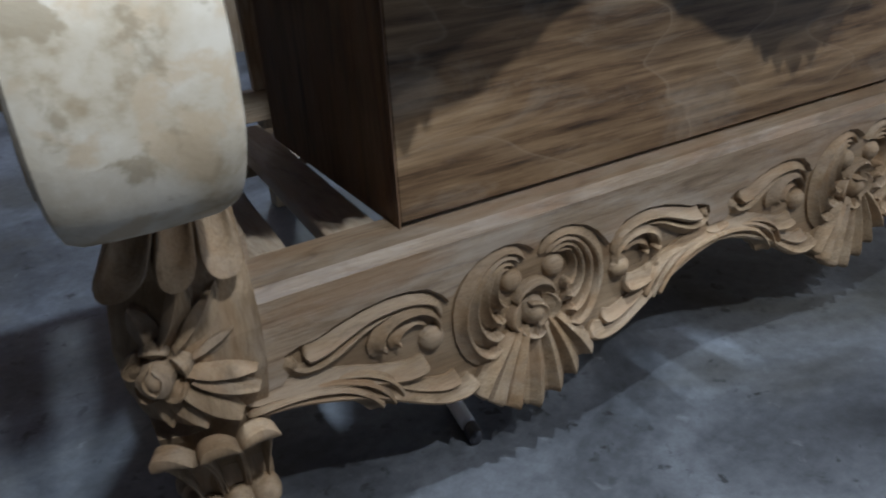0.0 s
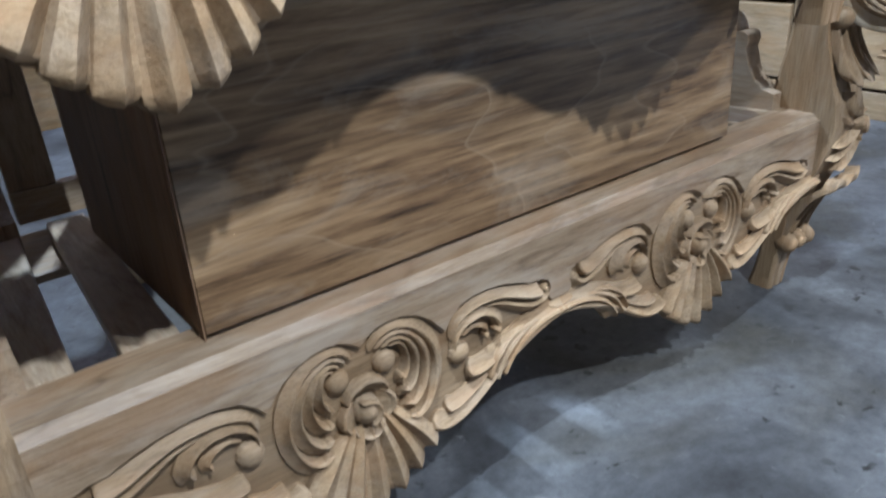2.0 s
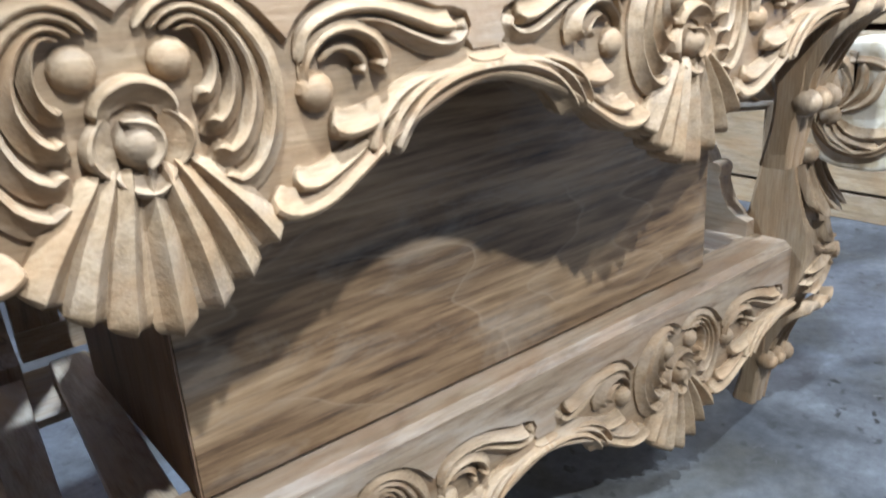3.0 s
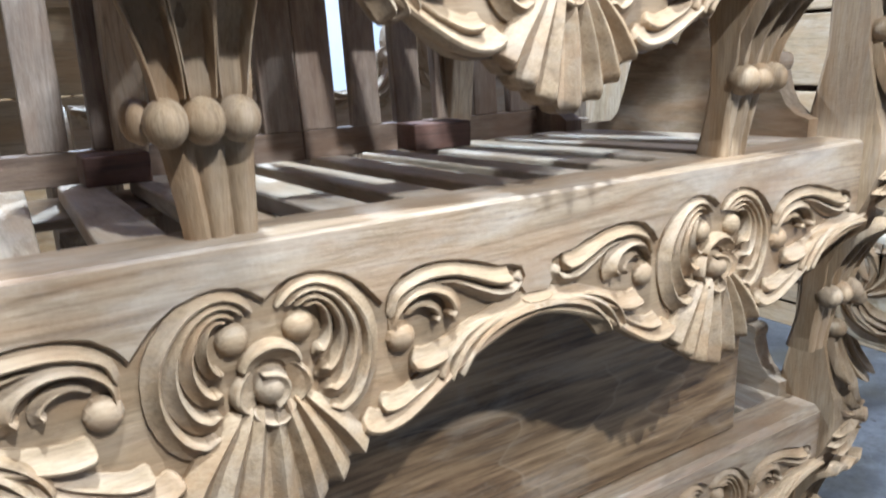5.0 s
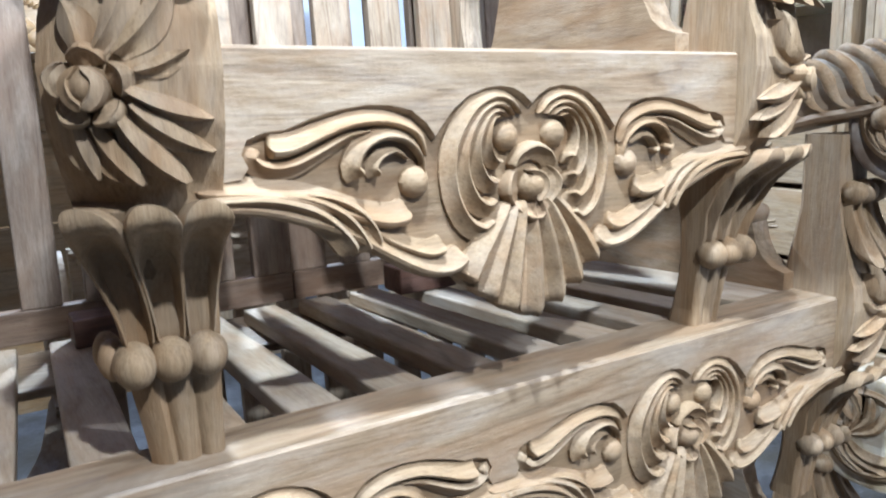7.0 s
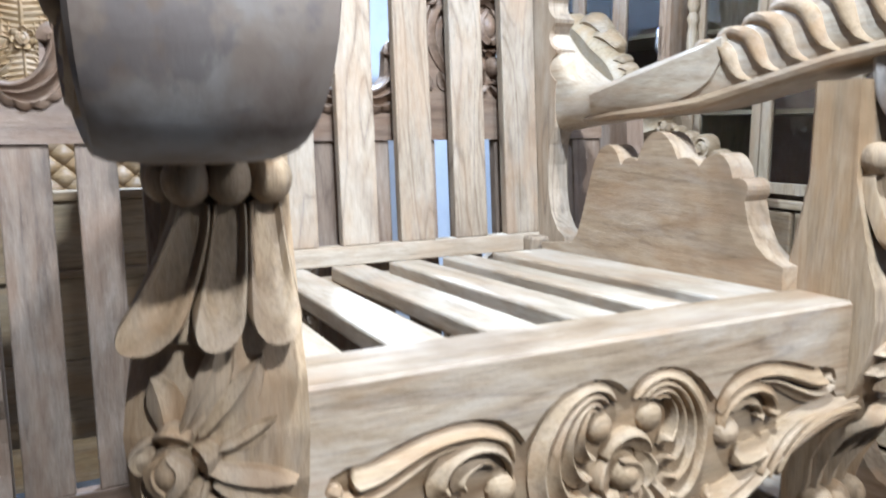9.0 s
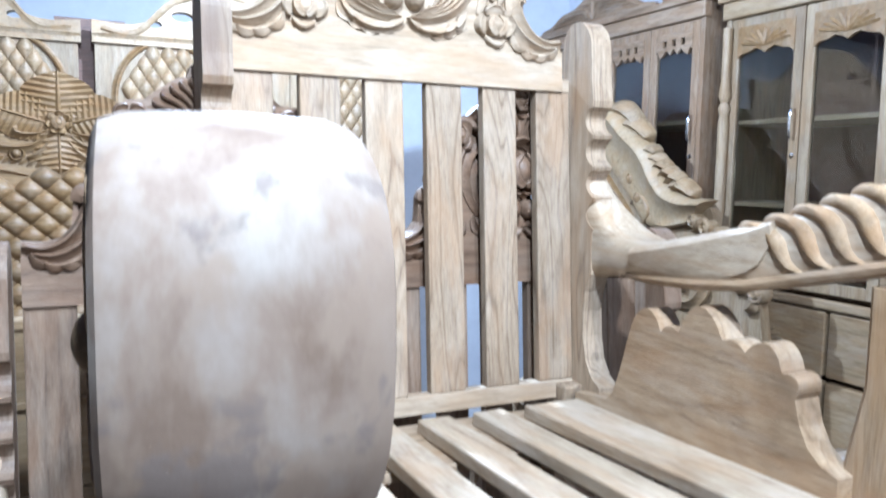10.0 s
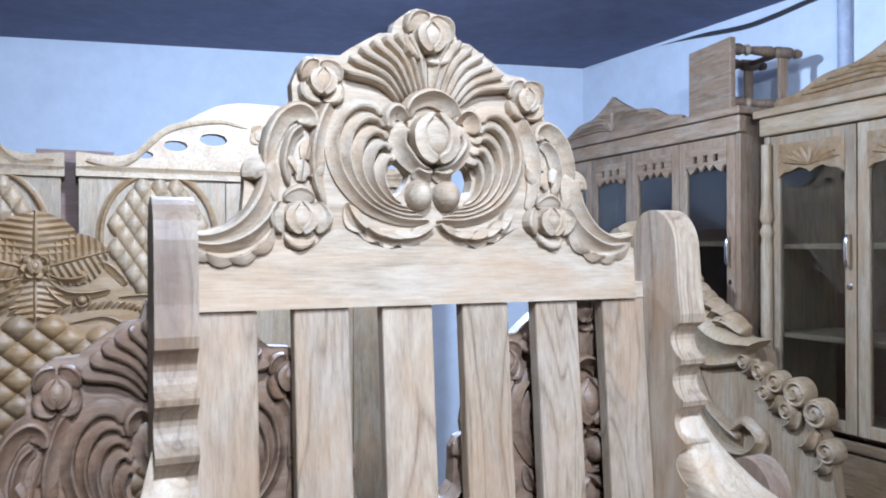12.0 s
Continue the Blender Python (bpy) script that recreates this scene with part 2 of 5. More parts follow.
def workshop_floor(name):
    """Worn grey screed: pale cloudy wear, olive-brown patches, clusters of dark oil specks."""
    m, nt, bsdf = nodes_of(name)
    at = nt.nodes.new("ShaderNodeTexCoord").outputs["Object"]
    cloud = noise_tex(nt, at, 2.6, 7, 0.62, 0.5)
    c = ramp(nt, cloud, [(0.30, (0.022, 0.023, 0.025)), (0.46, (0.060, 0.063, 0.069)), (0.62, (0.118, 0.124, 0.135))])
    patch = ramp(nt, noise_tex(nt, at, 1.7, 4, 0.6, 0.7), [(0.50, (0, 0, 0)), (0.64, (0.8, 0.8, 0.8))])
    c = mix(nt, patch, c, (0.050, 0.046, 0.036))
    grit = ramp(nt, noise_tex(nt, at, 38, 5, 0.7), [(0.30, (0.68, 0.68, 0.68)), (0.70, (1.2, 1.2, 1.2))])
    c = mix(nt, 1.0, c, grit, "MULTIPLY")
    specks = ramp(nt, noise_tex(nt, at, 30, 3, 0.55, 0.3), [(0.60, (0, 0, 0)), (0.67, (1, 1, 1))])
    where = ramp(nt, noise_tex(nt, at, 4.5, 3, 0.6), [(0.46, (0.12, 0.12, 0.12)), (0.60, (0.9, 0.9, 0.9))])
    c = mix(nt, mix(nt, 1.0, specks, where, "MULTIPLY"), c, (0.012, 0.0115, 0.011))
    chips = ramp(nt, noise_tex(nt, at, 21, 4, 0.6, 0.6), [(0.66, (0, 0, 0)), (0.74, (0.5, 0.5, 0.5))])
    c = mix(nt, chips, c, (0.17, 0.175, 0.185))
    nt.links.new(c, bsdf.inputs["Base Color"])
    bsdf.inputs["Roughness"].default_value = 0.5
    bsdf.inputs["Specular IOR Level"].default_value = 0.35
    bump(nt, bsdf, noise_tex(nt, at, 38, 5, 0.7), 0.3, 0.003)
    return m


concrete = workshop_floor("concrete")
blue_wall = mottled("blue_limewash", (0.53, 0.57, 0.66), (0.60, 0.645, 0.725), 1.0, 0.8, 0.1, (0.45, 0.48, 0.55))
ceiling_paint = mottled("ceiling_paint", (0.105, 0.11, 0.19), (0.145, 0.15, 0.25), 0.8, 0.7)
# for walls out of view, kept near black so little light bounces
unseen_wall = mottled("unseen_wall_dark", (0.04, 0.039, 0.038), (0.07, 0.068, 0.067), 1.1, 0.85)


def plain(name, colour, rough=0.5, metal=0.0, emit=0.0, glass=0.0):
    m, nt, bsdf = nodes_of(name)
    bsdf.inputs["Base Color"].default_value = (*colour, 1)
    bsdf.inputs["Roughness"].default_value, bsdf.inputs["Metallic"].default_value = rough, metal
    bsdf.inputs["Transmission Weight"].default_value = glass
    if emit:
        bsdf.inputs["Emission Color"].default_value = (*colour, 1)
        bsdf.inputs["Emission Strength"].default_value = emit
    return m


chrome = plain("chrome", (0.8, 0.8, 0.82), 0.2, 1.0)
glass = plain("glass", (0.9, 0.95, 0.95), 0.03, 0, 0, 1.0)
bulb_glow = plain("bulb_glow", (0.95, 0.97, 1.0), 0.4, 0, 60.0)
white_plastic = plain("white_plastic", (0.8, 0.8, 0.8), 0.4)
pipe_paint = mottled("pipe_paint", (0.30, 0.33, 0.43), (0.42, 0.46, 0.56), 2.0, 0.6)
enamel = plain("grey_enamel", (0.30, 0.30, 0.31), 0.5)
black_wire = plain("black_wire", (0.03, 0.03, 0.035), 0.5)


# ---- mesh tools ----
def islands(bm):
    """The separate pieces of a bmesh, as vertex places and faces."""
    seen, out = set(), []
    for v0 in bm.verts:
        if v0 in seen:
            continue
        seen.add(v0)
        todo, group = [v0], []
        while todo:
            v = todo.pop()
            group.append(v)
            for e in v.link_edges:
                w = e.other_vert(v)
                if w not in seen:
                    seen.add(w)
                    todo.append(w)
        at = {v: i for i, v in enumerate(group)}
        faces = {f for v in group for f in v.link_faces}
        out.append(([v.co[:] for v in group], [[at[v] for v in f.verts] for f in sorted(faces, key=lambda f: f.index)]))
    return out


def pieces(name, bm, material, parent, label=""):
    """Each separate piece of bm as a part of its own."""
    bmesh.ops.recalc_face_normals(bm, faces=bm.faces)
    bm.faces.index_update()
    for places, faces in islands(bm):
        me = bpy.data.meshes.new(name)
        me.from_pydata(places, [], faces)
        me.polygons.foreach_set("use_smooth", [True] * len(me.polygons))
        me.set_sharp_from_angle(angle=radians(24))
        me.materials.append(material)
        ob = new(name, me)
        ob.parent = parent
        if label:
            ob["label"] = label
    bm.free()


def part(name, bm, material, parent=None, label="", smooth=False):
    bmesh.ops.recalc_face_normals(bm, faces=bm.faces)
    me = bpy.data.meshes.new(name)
    bm.to_mesh(me)
    bm.free()
    if smooth:
        me.polygons.foreach_set("use_smooth", [True] * len(me.polygons))
        me.set_sharp_from_angle(angle=radians(42))
    me.materials.append(material)
    ob = new(name, me)
    ob.parent = parent
    if label:
        ob["label"] = label
    return ob


def thing(name, label, category, m=None, group=""):
    ob = tagged(new(name), label, category, group)
    ob.matrix_basis = m or Matrix()
    return ob


def box(bm, x0, x1, y0, y1, z0, z1, bevel=0.0):
    g = bmesh.ops.create_cube(bm, size=1.0)
    for v in g["verts"]:
        v.co = Vector(((x0 + x1) / 2 + v.co.x * (x1 - x0), (y0 + y1) / 2 + v.co.y * (y1 - y0), (z0 + z1) / 2 + v.co.z * (z1 - z0)))
    if bevel:
        es = list({e for v in g["verts"] for e in v.link_edges})
        bmesh.ops.bevel(bm, geom=es, offset=bevel, segments=2, profile=0.5, affect="EDGES")
    return bm


def block(name, dims, material, parent=None, label="", bevel=0.003):
    return part(name, box(bmesh.new(), *dims, bevel), material, parent, label)


def spline(pts, n):
    """A smooth line of n + 1 points through pts (any dimension)."""
    p = [Vector(q) for q in pts]
    p = [p[0] * 2 - p[1]] + p + [p[-1] * 2 - p[-2]]
    out = []
    for k in range(n + 1):
        s = k / n * (len(p) - 3)
        i = min(int(s), len(p) - 4)
        t = s - i
        a, b, c, d = p[i:i + 4]
        out.append(0.5 * (2 * b + (c - a) * t + (2 * a - 5 * b + 4 * c - d) * t * t + (3 * b - a - 3 * c + d) * t ** 3))
    return out


def rings(bm, loops, cap=True):
    vs = [[bm.verts.new(p) for p in loop] for loop in loops]
    n = len(vs[0])
    for a, b in zip(vs, vs[1:]):
        for i in range(n):
            j = (i + 1) % n
            bm.faces.new((a[i], a[j], b[j], b[i]))
    if cap:
        bm.faces.new(vs[0][::-1])
        bm.faces.new(vs[-1])
    return bm


SCOOP = ((-1, 0.26), (-0.66, 0.34), (-0.28, 0.50), (0.1, 0.70), (0.0, 1.0), (0.3, 0.90), (1, 0.50))
RIDGE = ((-1, 0.30), (-0.62, 0.42), (-0.22, 0.78), (-0.06, 0.97), (0.0, 1.0), (0.5, 0.74), (1, 0.36))


def stroke(bm, put, pts, w, h, lean=0.35, base=0.0, grow=(0.35, 1.0, 0.75), n=14, sink=0.004, cut=SCOOP):
    """One carved leaf rib along pts (u, v): width w, height h, gouged hollow on one flank up to a sharp ridge that leans to the other."""
    fine = 20
    line = spline([(u, v, 0) for u, v in pts], n * fine)
    side, ridge = (-1 if lean < 0 else 1), 0.22 + 0.8 * abs(lean)
    steps = [0, 4, 11] + [k * fine for k in range(1, n)] + [n * fine - 11, n * fine - 5, n * fine - 1, n * fine]
    ends = {0: 0.22, 4: 0.6, 11: 0.85, n * fine - 11: 0.93, n * fine - 5: 0.72, n * fine - 1: 0.42, n * fine: 0.2}
    loops = []
    for k in steps:
        c = line[k]
        d = (line[min(k + 6, n * fine)] - line[max(k - 6, 0)]).normalized()
        s = Vector((-d.y, d.x, 0))
        t = k / (n * fine)
        g = grow[0] + (grow[1] - grow[0]) * min(1, t * 2.2) if t < 0.5 else grow[1] + (grow[2] - grow[1]) * max(0, (t - 0.6) / 0.4)
        ww, hh = w * g * ends.get(k, 1.0) / 2, h * (0.3 + 0.7 * g) * (0.55 + 0.45 * ends.get(k, 1.0))
        loop = [put(*(c - s * (side * ww)).xy, base - sink)]
        for q, e in cut:
            if cut is SCOOP:
                q = ridge if e == 1.0 else (q if q != 0.3 else ridge + (1 - ridge) * 0.5) if q > -0.3 and q != 0.1 else (q if q != 0.1 else ridge - 0.32)
            x = c + s * (q * side * ww)
            loop.append(put(x.x, x.y, base + e * hh))
        loop.append(put(*(c + s * (side * ww)).xy, base - sink))
        loops.append(loop)
    rings(bm, loops)


def dome(bm, put, u, v, r, h, base=0.0, ru=None, seg=12, sink=0.004):
    ru = ru or r
    loops = []
    for k in range(5):
        a = k / 5 * math.pi / 2
        loops.append([put(u + ru * math.cos(a) * math.cos(i * 2 * math.pi / seg), v + r * math.cos(a) * math.sin(i * 2 * math.pi / seg), base + h * math.sin(a)) for i in range(seg)])
    loops.insert(0, [put(u + ru * math.cos(i * 2 * math.pi / seg), v + r * math.sin(i * 2 * math.pi / seg), base - sink) for i in range(seg)])
    loops.append([put(u + 0.1 * ru * math.cos(i * 2 * math.pi / seg), v + 0.1 * r * math.sin(i * 2 * math.pi / seg), base + h) for i in range(seg)])
    rings(bm, loops)


def pad(bm, put, u, v, ru, rv, h):
    """A plump rounded diamond, as buttoned upholstery cut in wood."""
    loops = []
    for k, e in ((1.0, -0.2), (1.0, 0.05), (0.9, 0.34), (0.72, 0.66), (0.46, 0.90), (0.16, 1.0)):
        loop = []
        for i in range(16):
            a = i * math.pi / 8
            q = k / (abs(math.cos(a)) ** 1.35 + abs(math.sin(a)) ** 1.35) ** (1 / 1.35)
            loop.append(put(u + ru * q * math.cos(a), v + rv * q * math.sin(a), h * e))
        loops.append(loop)
    rings(bm, loops)


def ribbed_leaf(bm, put, u, v, ang, length, w, h, ribs):
    """A broad pointed leaf: a raised spine and fine ribs that slant from it to the edges."""
    ca, sa = math.cos(ang), math.sin(ang)
    n, loops = ribs * 4, []
    for k in range(n + 1):
        t = k / n
        ww = w / 2 * (math.sin(math.pi * min(1.0, 0.16 + 0.84 * t) ** 1.15) ** 0.8 + 0.015)
        loop = []
        for q, e in ((-1, -0.4), (-1, 0.3), (-0.66, 0.5), (-0.33, 0.62), (-0.07, 0.66), (0, 1.0), (0.07, 0.66), (0.33, 0.62), (0.66, 0.5), (1, 0.3), (1, -0.4)):
            rr = length * (t + 0.34 * abs(q) * t * (1 - t))
            wave = 0.26 * math.sin(2 * math.pi * ribs * t) * (0 if abs(q) < 0.1 or e < 0 else 1)
            loop.append(put(u + ca * rr - sa * q * ww, v + sa * rr + ca * q * ww, h * (e + wave) if e > 0 else h * e))
        loops.append(loop)
    rings(bm, loops)


def leaf(bm, put, u, v, ang, length, w, h, base=0.0, bend=0.0):
    """A folded leaf: two flat facets that meet in a sharp fold, with a blunt point; it may curve to one side."""
    loops = []
    for k in range(10):
        t = k / 9
        a = ang + bend * (t - 0.5)
        ca, sa = math.cos(a), math.sin(a)
        rr, ww = length * t, w * (min(1.0, 0.42 + 1.5 * t) * max(0.0, 1 - max(0.0, (t - 0.45) / 0.55) ** 2.2) + 0.05) / 2
        loops.append([put(u + ca * rr - sa * q * ww, v + sa * rr + ca * q * ww, base + h * e * (1 - 0.3 * t)) for q, e in ((-1, -0.6), (-1, 0.30), (-0.5, 0.28), (-0.06, 0.52), (0.10, 1.0), (0.55, 0.86), (1, 0.62), (1, -0.6))])
    rings(bm, loops)


def rose(bm, put, u, v, r, h, base=0.0, petals=4, turn=0.6):
    """An open rose: crescent petals with sharp outer rims hug a bud that is slit in a Y."""
    for i in range(petals):
        a = turn + i * 2 * math.pi / petals
        arc = [(u + r * 0.70 * math.cos(a + q * 2.9 / petals), v + r * 0.70 * math.sin(a + q * 2.9 / petals)) for q in (-1, -0.5, 0, 0.5, 1)]
        stroke(bm, put, arc, r * 0.60, h * (0.62 if i % 2 else 0.72), -0.45, base=base, n=8, grow=(0.34, 1.0, 0.34))
    dome(bm, put, u, v, r * 0.52, h * 0.9, base, seg=14)
    for q in (-1, 1):
        stroke(bm, put, [(u + q * r * 0.05, v + r * 0.46), (u + q * r * 0.34, v + r * 0.16), (u + q * r * 0.28, v - r * 0.20), (u + q * r * 0.02, v - r * 0.46)], r * 0.30, h * 0.20, -0.45 * q, base=base + h * 0.70, n=8, sink=h * 0.4)


def prism(bm, outer, put, h0, h1, holes=()):
    """A flat piece with a drawn outline (and holes), from height h0 to h1."""
    from mathutils import geometry
    loops = [[Vector((u, v, 0)) for u, v in lp] for lp in (outer, *holes)]
    tris = geometry.tessellate_polygon(loops)
    flat = [q for lp in loops for q in lp]
    lo = [bm.verts.new(put(q.x, q.y, h0)) for q in flat]
    hi = [bm.verts.new(put(q.x, q.y, h1)) for q in flat]
    for a, b, c in tris:
        bm.faces.new((hi[a], hi[b], hi[c]))
        bm.faces.new((lo[c], lo[b], lo[a]))
    k = 0
    for lp in loops:
        n = len(lp)
        for i in range(n):
            j = (i + 1) % n
            bm.faces.new((lo[k + i], lo[k + j], hi[k + j], hi[k + i]))
        k += n


def smooth_line(pts, n):
    return [(p.x, p.y) for p in spline([(u, v, 0) for u, v in pts], n)]

# ---- the room ----
def setting(name, dims, material, label, category="wall"):
    return tagged(block(name, dims, material, None, label, 0.0), "", category, kind="structure")


setting("floor", (-7.0, 4.6, -7.2, 7.9, -0.1, 0.0), concrete, "stained grey concrete workshop floor", "floor")
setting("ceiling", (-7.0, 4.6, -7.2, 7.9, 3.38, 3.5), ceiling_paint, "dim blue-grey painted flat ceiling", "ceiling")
north = setting("wall_north", (-11.0, 0.3, 0.0, 0.2, 0, 3.38), blue_wall, "pale blue limewashed wall with small stains")
north.matrix_basis = pose(3.58, 5.04, 0, 0, 0, -12)
east = setting("wall_east", (0.0, 0.2, -12.5, 0.3, 0, 3.38), blue_wall, "pale blue limewashed wall with small stains")
east.matrix_basis = pose(3.58, 5.04, 0, 0, 0, 3)
# two unseen walls added to close the room, dark to limit fill light
setting("wall_west", (-7.0, -6.8, -7.0, 7.9, 0, 3.38), unseen_wall, "unseen wall, made dark to cut bounced light")
setting("wall_south", (-6.8, 4.6, -7.2, -7.0, 0, 3.38), unseen_wall, "unseen wall, made dark to cut bounced light")

for place, watts, tint in LAMPS:
    # bulb fittings are out of view and made up
    lamp = thing("ceiling_lamp", "white ceiling bulb in a made-up plastic holder", "lamp")
    bm = bmesh.new()
    bmesh.ops.create_uvsphere(bm, u_segments=20, v_segments=12, radius=0.05, matrix=Matrix.Translation(Vector(place) + Vector((0, 0, 0.0))))
    # shade added, unseen, to keep light off the ceiling and deepen the shadows
    if place[2] > 3.1:
        sh = bmesh.new()
        rings(sh, [[Vector(place) + Vector((r * math.cos(a * math.pi / 12), r * math.sin(a * math.pi / 12), z)) for a in range(24)] for r, z in ((0.035, 0.092), (0.16, 0.020), (0.164, 0.012), (0.158, 0.014), (0.034, 0.084))])
        part("shade", sh, enamel, lamp, "added grey metal shade that blocks upward light", True)
    shell = part("bulb", bm, bulb_glow, lamp, "glowing white bulb", True)
    shell.visible_shadow = False
    bm = bmesh.new()
    rings(bm, [[Vector(place) + Vector((r * math.cos(a * math.pi / 8), r * math.sin(a * math.pi / 8), z)) for a in range(16)] for r, z in ((0.025, 0.045), (0.03, 0.05), (0.03, 0.1), (0.006, 0.11), (0.006, 3.36 - place[2]), (0.05, 3.362 - place[2]), (0.05, 3.39 - place[2]))])
    part("holder", bm, white_plastic, lamp, "made-up white plastic lamp holder on a short cord", True)


# ---- carved benches ----
SEAT = 0.41
HALF = {1: 0.364, 2: 0.726}


def blend(a, b, q):
    return [(u + (x - u) * q, v + (y - v) * q) for (u, v), (x, y) in zip(a, b)]


def mirrored(put, s):
    return lambda u, v, h: put(s * u, v, h)


SCALLOP = [(0, -0.060), (0.012, -0.050), (0.026, -0.043), (0.045, -0.040), (0.065, -0.042), (0.088, -0.050), (0.108, -0.064), (0.122, -0.080), (0.132, -0.092),
           (0.142, -0.078), (0.16, -0.064), (0.185, -0.058), (0.212, -0.057), (0.245, -0.061), (0.275, -0.069), (0.3, -0.078), (0.322, -0.080), (0.338, -0.086), (0.344, -0.099), (0.338, -0.112), (0.345, -0.122)]
LOWER = [(0, -0.316), (0.012, -0.313), (0.018, -0.303), (0.03, -0.304), (0.042, -0.297), (0.047, -0.287), (0.06, -0.286), (0.071, -0.278), (0.074, -0.268), (0.088, -0.265), (0.098, -0.255), (0.104, -0.249),
         (0.13, -0.250), (0.155, -0.243), (0.175, -0.230), (0.193, -0.214), (0.206, -0.203), (0.216, -0.208), (0.229, -0.212), (0.240, -0.205), (0.252, -0.189), (0.275, -0.169), (0.305, -0.155), (0.338, -0.149)]


def motif(put, parent, kl, kr):
    """One heart of scrolls over a rose and a shell, with leaves to both sides."""
    def rib(bm, pt, pts, w, h, lean=0.35, **more):
        stroke(bm, pt, pts, w * 1.5, h * 1.35, lean, **more)

    fat = dict(grow=(0.3, 0.85, 1.15))
    for s, k in ((-1, kl), (1, kr)):
        pt = mirrored(put, s)
        bm = bmesh.new()
        outer = [(0.012, -0.072), (0.028, -0.055), (0.054, -0.049), (0.086, -0.064), (0.112, -0.102), (0.115, -0.148), (0.099, -0.187), (0.074, -0.203), (0.056, -0.194)]
        inner = [(0.040, -0.076), (0.048, -0.073), (0.056, -0.074), (0.063, -0.082), (0.067, -0.096), (0.066, -0.111), (0.061, -0.122), (0.055, -0.127), (0.049, -0.125)]
        for q, wide in ((0.0, 0.0150), (0.34, 0.0140), (0.68, 0.0120), (1.0, 0.0085)):
            rib(bm, pt, blend(outer, inner, q), wide, 0.0135 + 0.002 * q, -0.3, n=20, **fat)
        pieces("scroll", bm, carved, parent)
        bm = bmesh.new()
        dome(bm, pt, 0.035, -0.097, 0.0175, 0.015)
        part("scroll_boss", bm, carved, parent, "", True)
        kk = lambda pts: [(u if u < 0.13 else 0.13 + (u - 0.13) * k, v) for u, v in pts]
        bm = bmesh.new()
        rib(bm, pt, kk([(0.142, -0.112), (0.152, -0.087), (0.185, -0.072), (0.225, -0.071), (0.262, -0.081), (0.295, -0.092), (0.318, -0.093)]), 0.014, 0.0135, -0.25, n=22, grow=(0.4, 0.8, 1.25))
        rib(bm, pt, kk([(0.205, -0.084), (0.235, -0.090), (0.265, -0.104), (0.295, -0.116), (0.322, -0.116), (0.336, -0.105), (0.331, -0.094)]), 0.0118, 0.0125, 0.25, n=16, grow=(0.4, 1.0, 0.9))
        rib(bm, pt, kk([(0.145, -0.136), (0.148, -0.111), (0.168, -0.091), (0.196, -0.086), (0.222, -0.098), (0.233, -0.118), (0.226, -0.130)]), 0.0128, 0.0145, -0.3, n=18, **fat)
        rib(bm, pt, kk([(0.164, -0.114), (0.180, -0.104), (0.198, -0.107), (0.209, -0.120), (0.205, -0.130)]), 0.0088, 0.012, -0.3, n=12, **fat)
        dome(bm, pt, kk([(0.157, 0)])[0][0], -0.139, 0.0185, 0.015)
        pieces("carved_leaf", bm, carved, parent)
        bm = bmesh.new()
        rib(bm, pt, kk([(0.39, -0.141), (0.335, -0.146), (0.285, -0.160), (0.235, -0.180), (0.19, -0.207), (0.15, -0.228), (0.118, -0.232), (0.100, -0.222)]), 0.0185, 0.0145, 0.3, grow=(0.8, 1.0, 1.05), n=20)
        rib(bm, pt, kk([(0.39, -0.128), (0.345, -0.131), (0.3, -0.138), (0.262, -0.150), (0.225, -0.164), (0.190, -0.172), (0.168, -0.168)]), 0.0175, 0.0135, 0.3, grow=(0.8, 0.95, 1.1), n=20)
        rib(bm, pt, kk([(0.255, -0.158), (0.218, -0.178), (0.180, -0.200), (0.146, -0.213), (0.124, -0.210)]), 0.015, 0.013, 0.3, n=14, grow=(0.3, 0.8, 1.05))
        pieces("carved_leaf", bm, carved, parent)
        bm = bmesh.new()
        rib(bm, pt, kk([(0.39, -0.146), (0.35, -0.146), (0.315, -0.150), (0.278, -0.163), (0.252, -0.184), (0.236, -0.207)]), 0.0155, 0.016, -0.2, n=14, grow=(1.0, 1.0, 1.0))
        rib(bm, pt, kk([(0.32, -0.140), (0.28, -0.150), (0.248, -0.168), (0.230, -0.190), (0.222, -0.207)]), 0.0135, 0.016, -0.2, n=12, grow=(0.5, 1.0, 1.0))
        rib(bm, pt, kk([(0.285, -0.142), (0.25, -0.153), (0.227, -0.169), (0.215, -0.185), (0.209, -0.201)]), 0.012, 0.015, -0.2, n=12, grow=(0.5, 1.0, 1.0))
        pieces("leaf_tip", bm, carved, parent)
    bm = bmesh.new()
    for i in range(7):
        a = (i - 3) / 3
        tip = [(0.0, -0.313), (0.036, -0.301), (0.066, -0.282), (0.095, -0.257)][abs(i - 3)]
        sg = 1 if a >= 0 else -1
        stroke(bm, put, [(a * 0.034, -0.172), (sg * tip[0] * 0.66 + a * 0.008, -0.184 + (tip[1] + 0.186) * 0.48), (sg * tip[0], tip[1])], 0.039, 0.027, 0.08 * sg, grow=(0.42, 0.86, 1.0), n=8, cut=RIDGE)
    pieces("shell_rib", bm, carved, parent)
    bm = bmesh.new()
    for a in (180, 0, 270):
        arc = [(0.030 * math.cos(radians(a + q)), -0.156 + 0.029 * math.sin(radians(a + q))) for q in (-48, -24, 0, 24, 48)]
        stroke(bm, put, arc, 0.027, 0.018 if a != 270 else 0.020, -0.45, n=10, grow=(0.4, 1.0, 0.4))
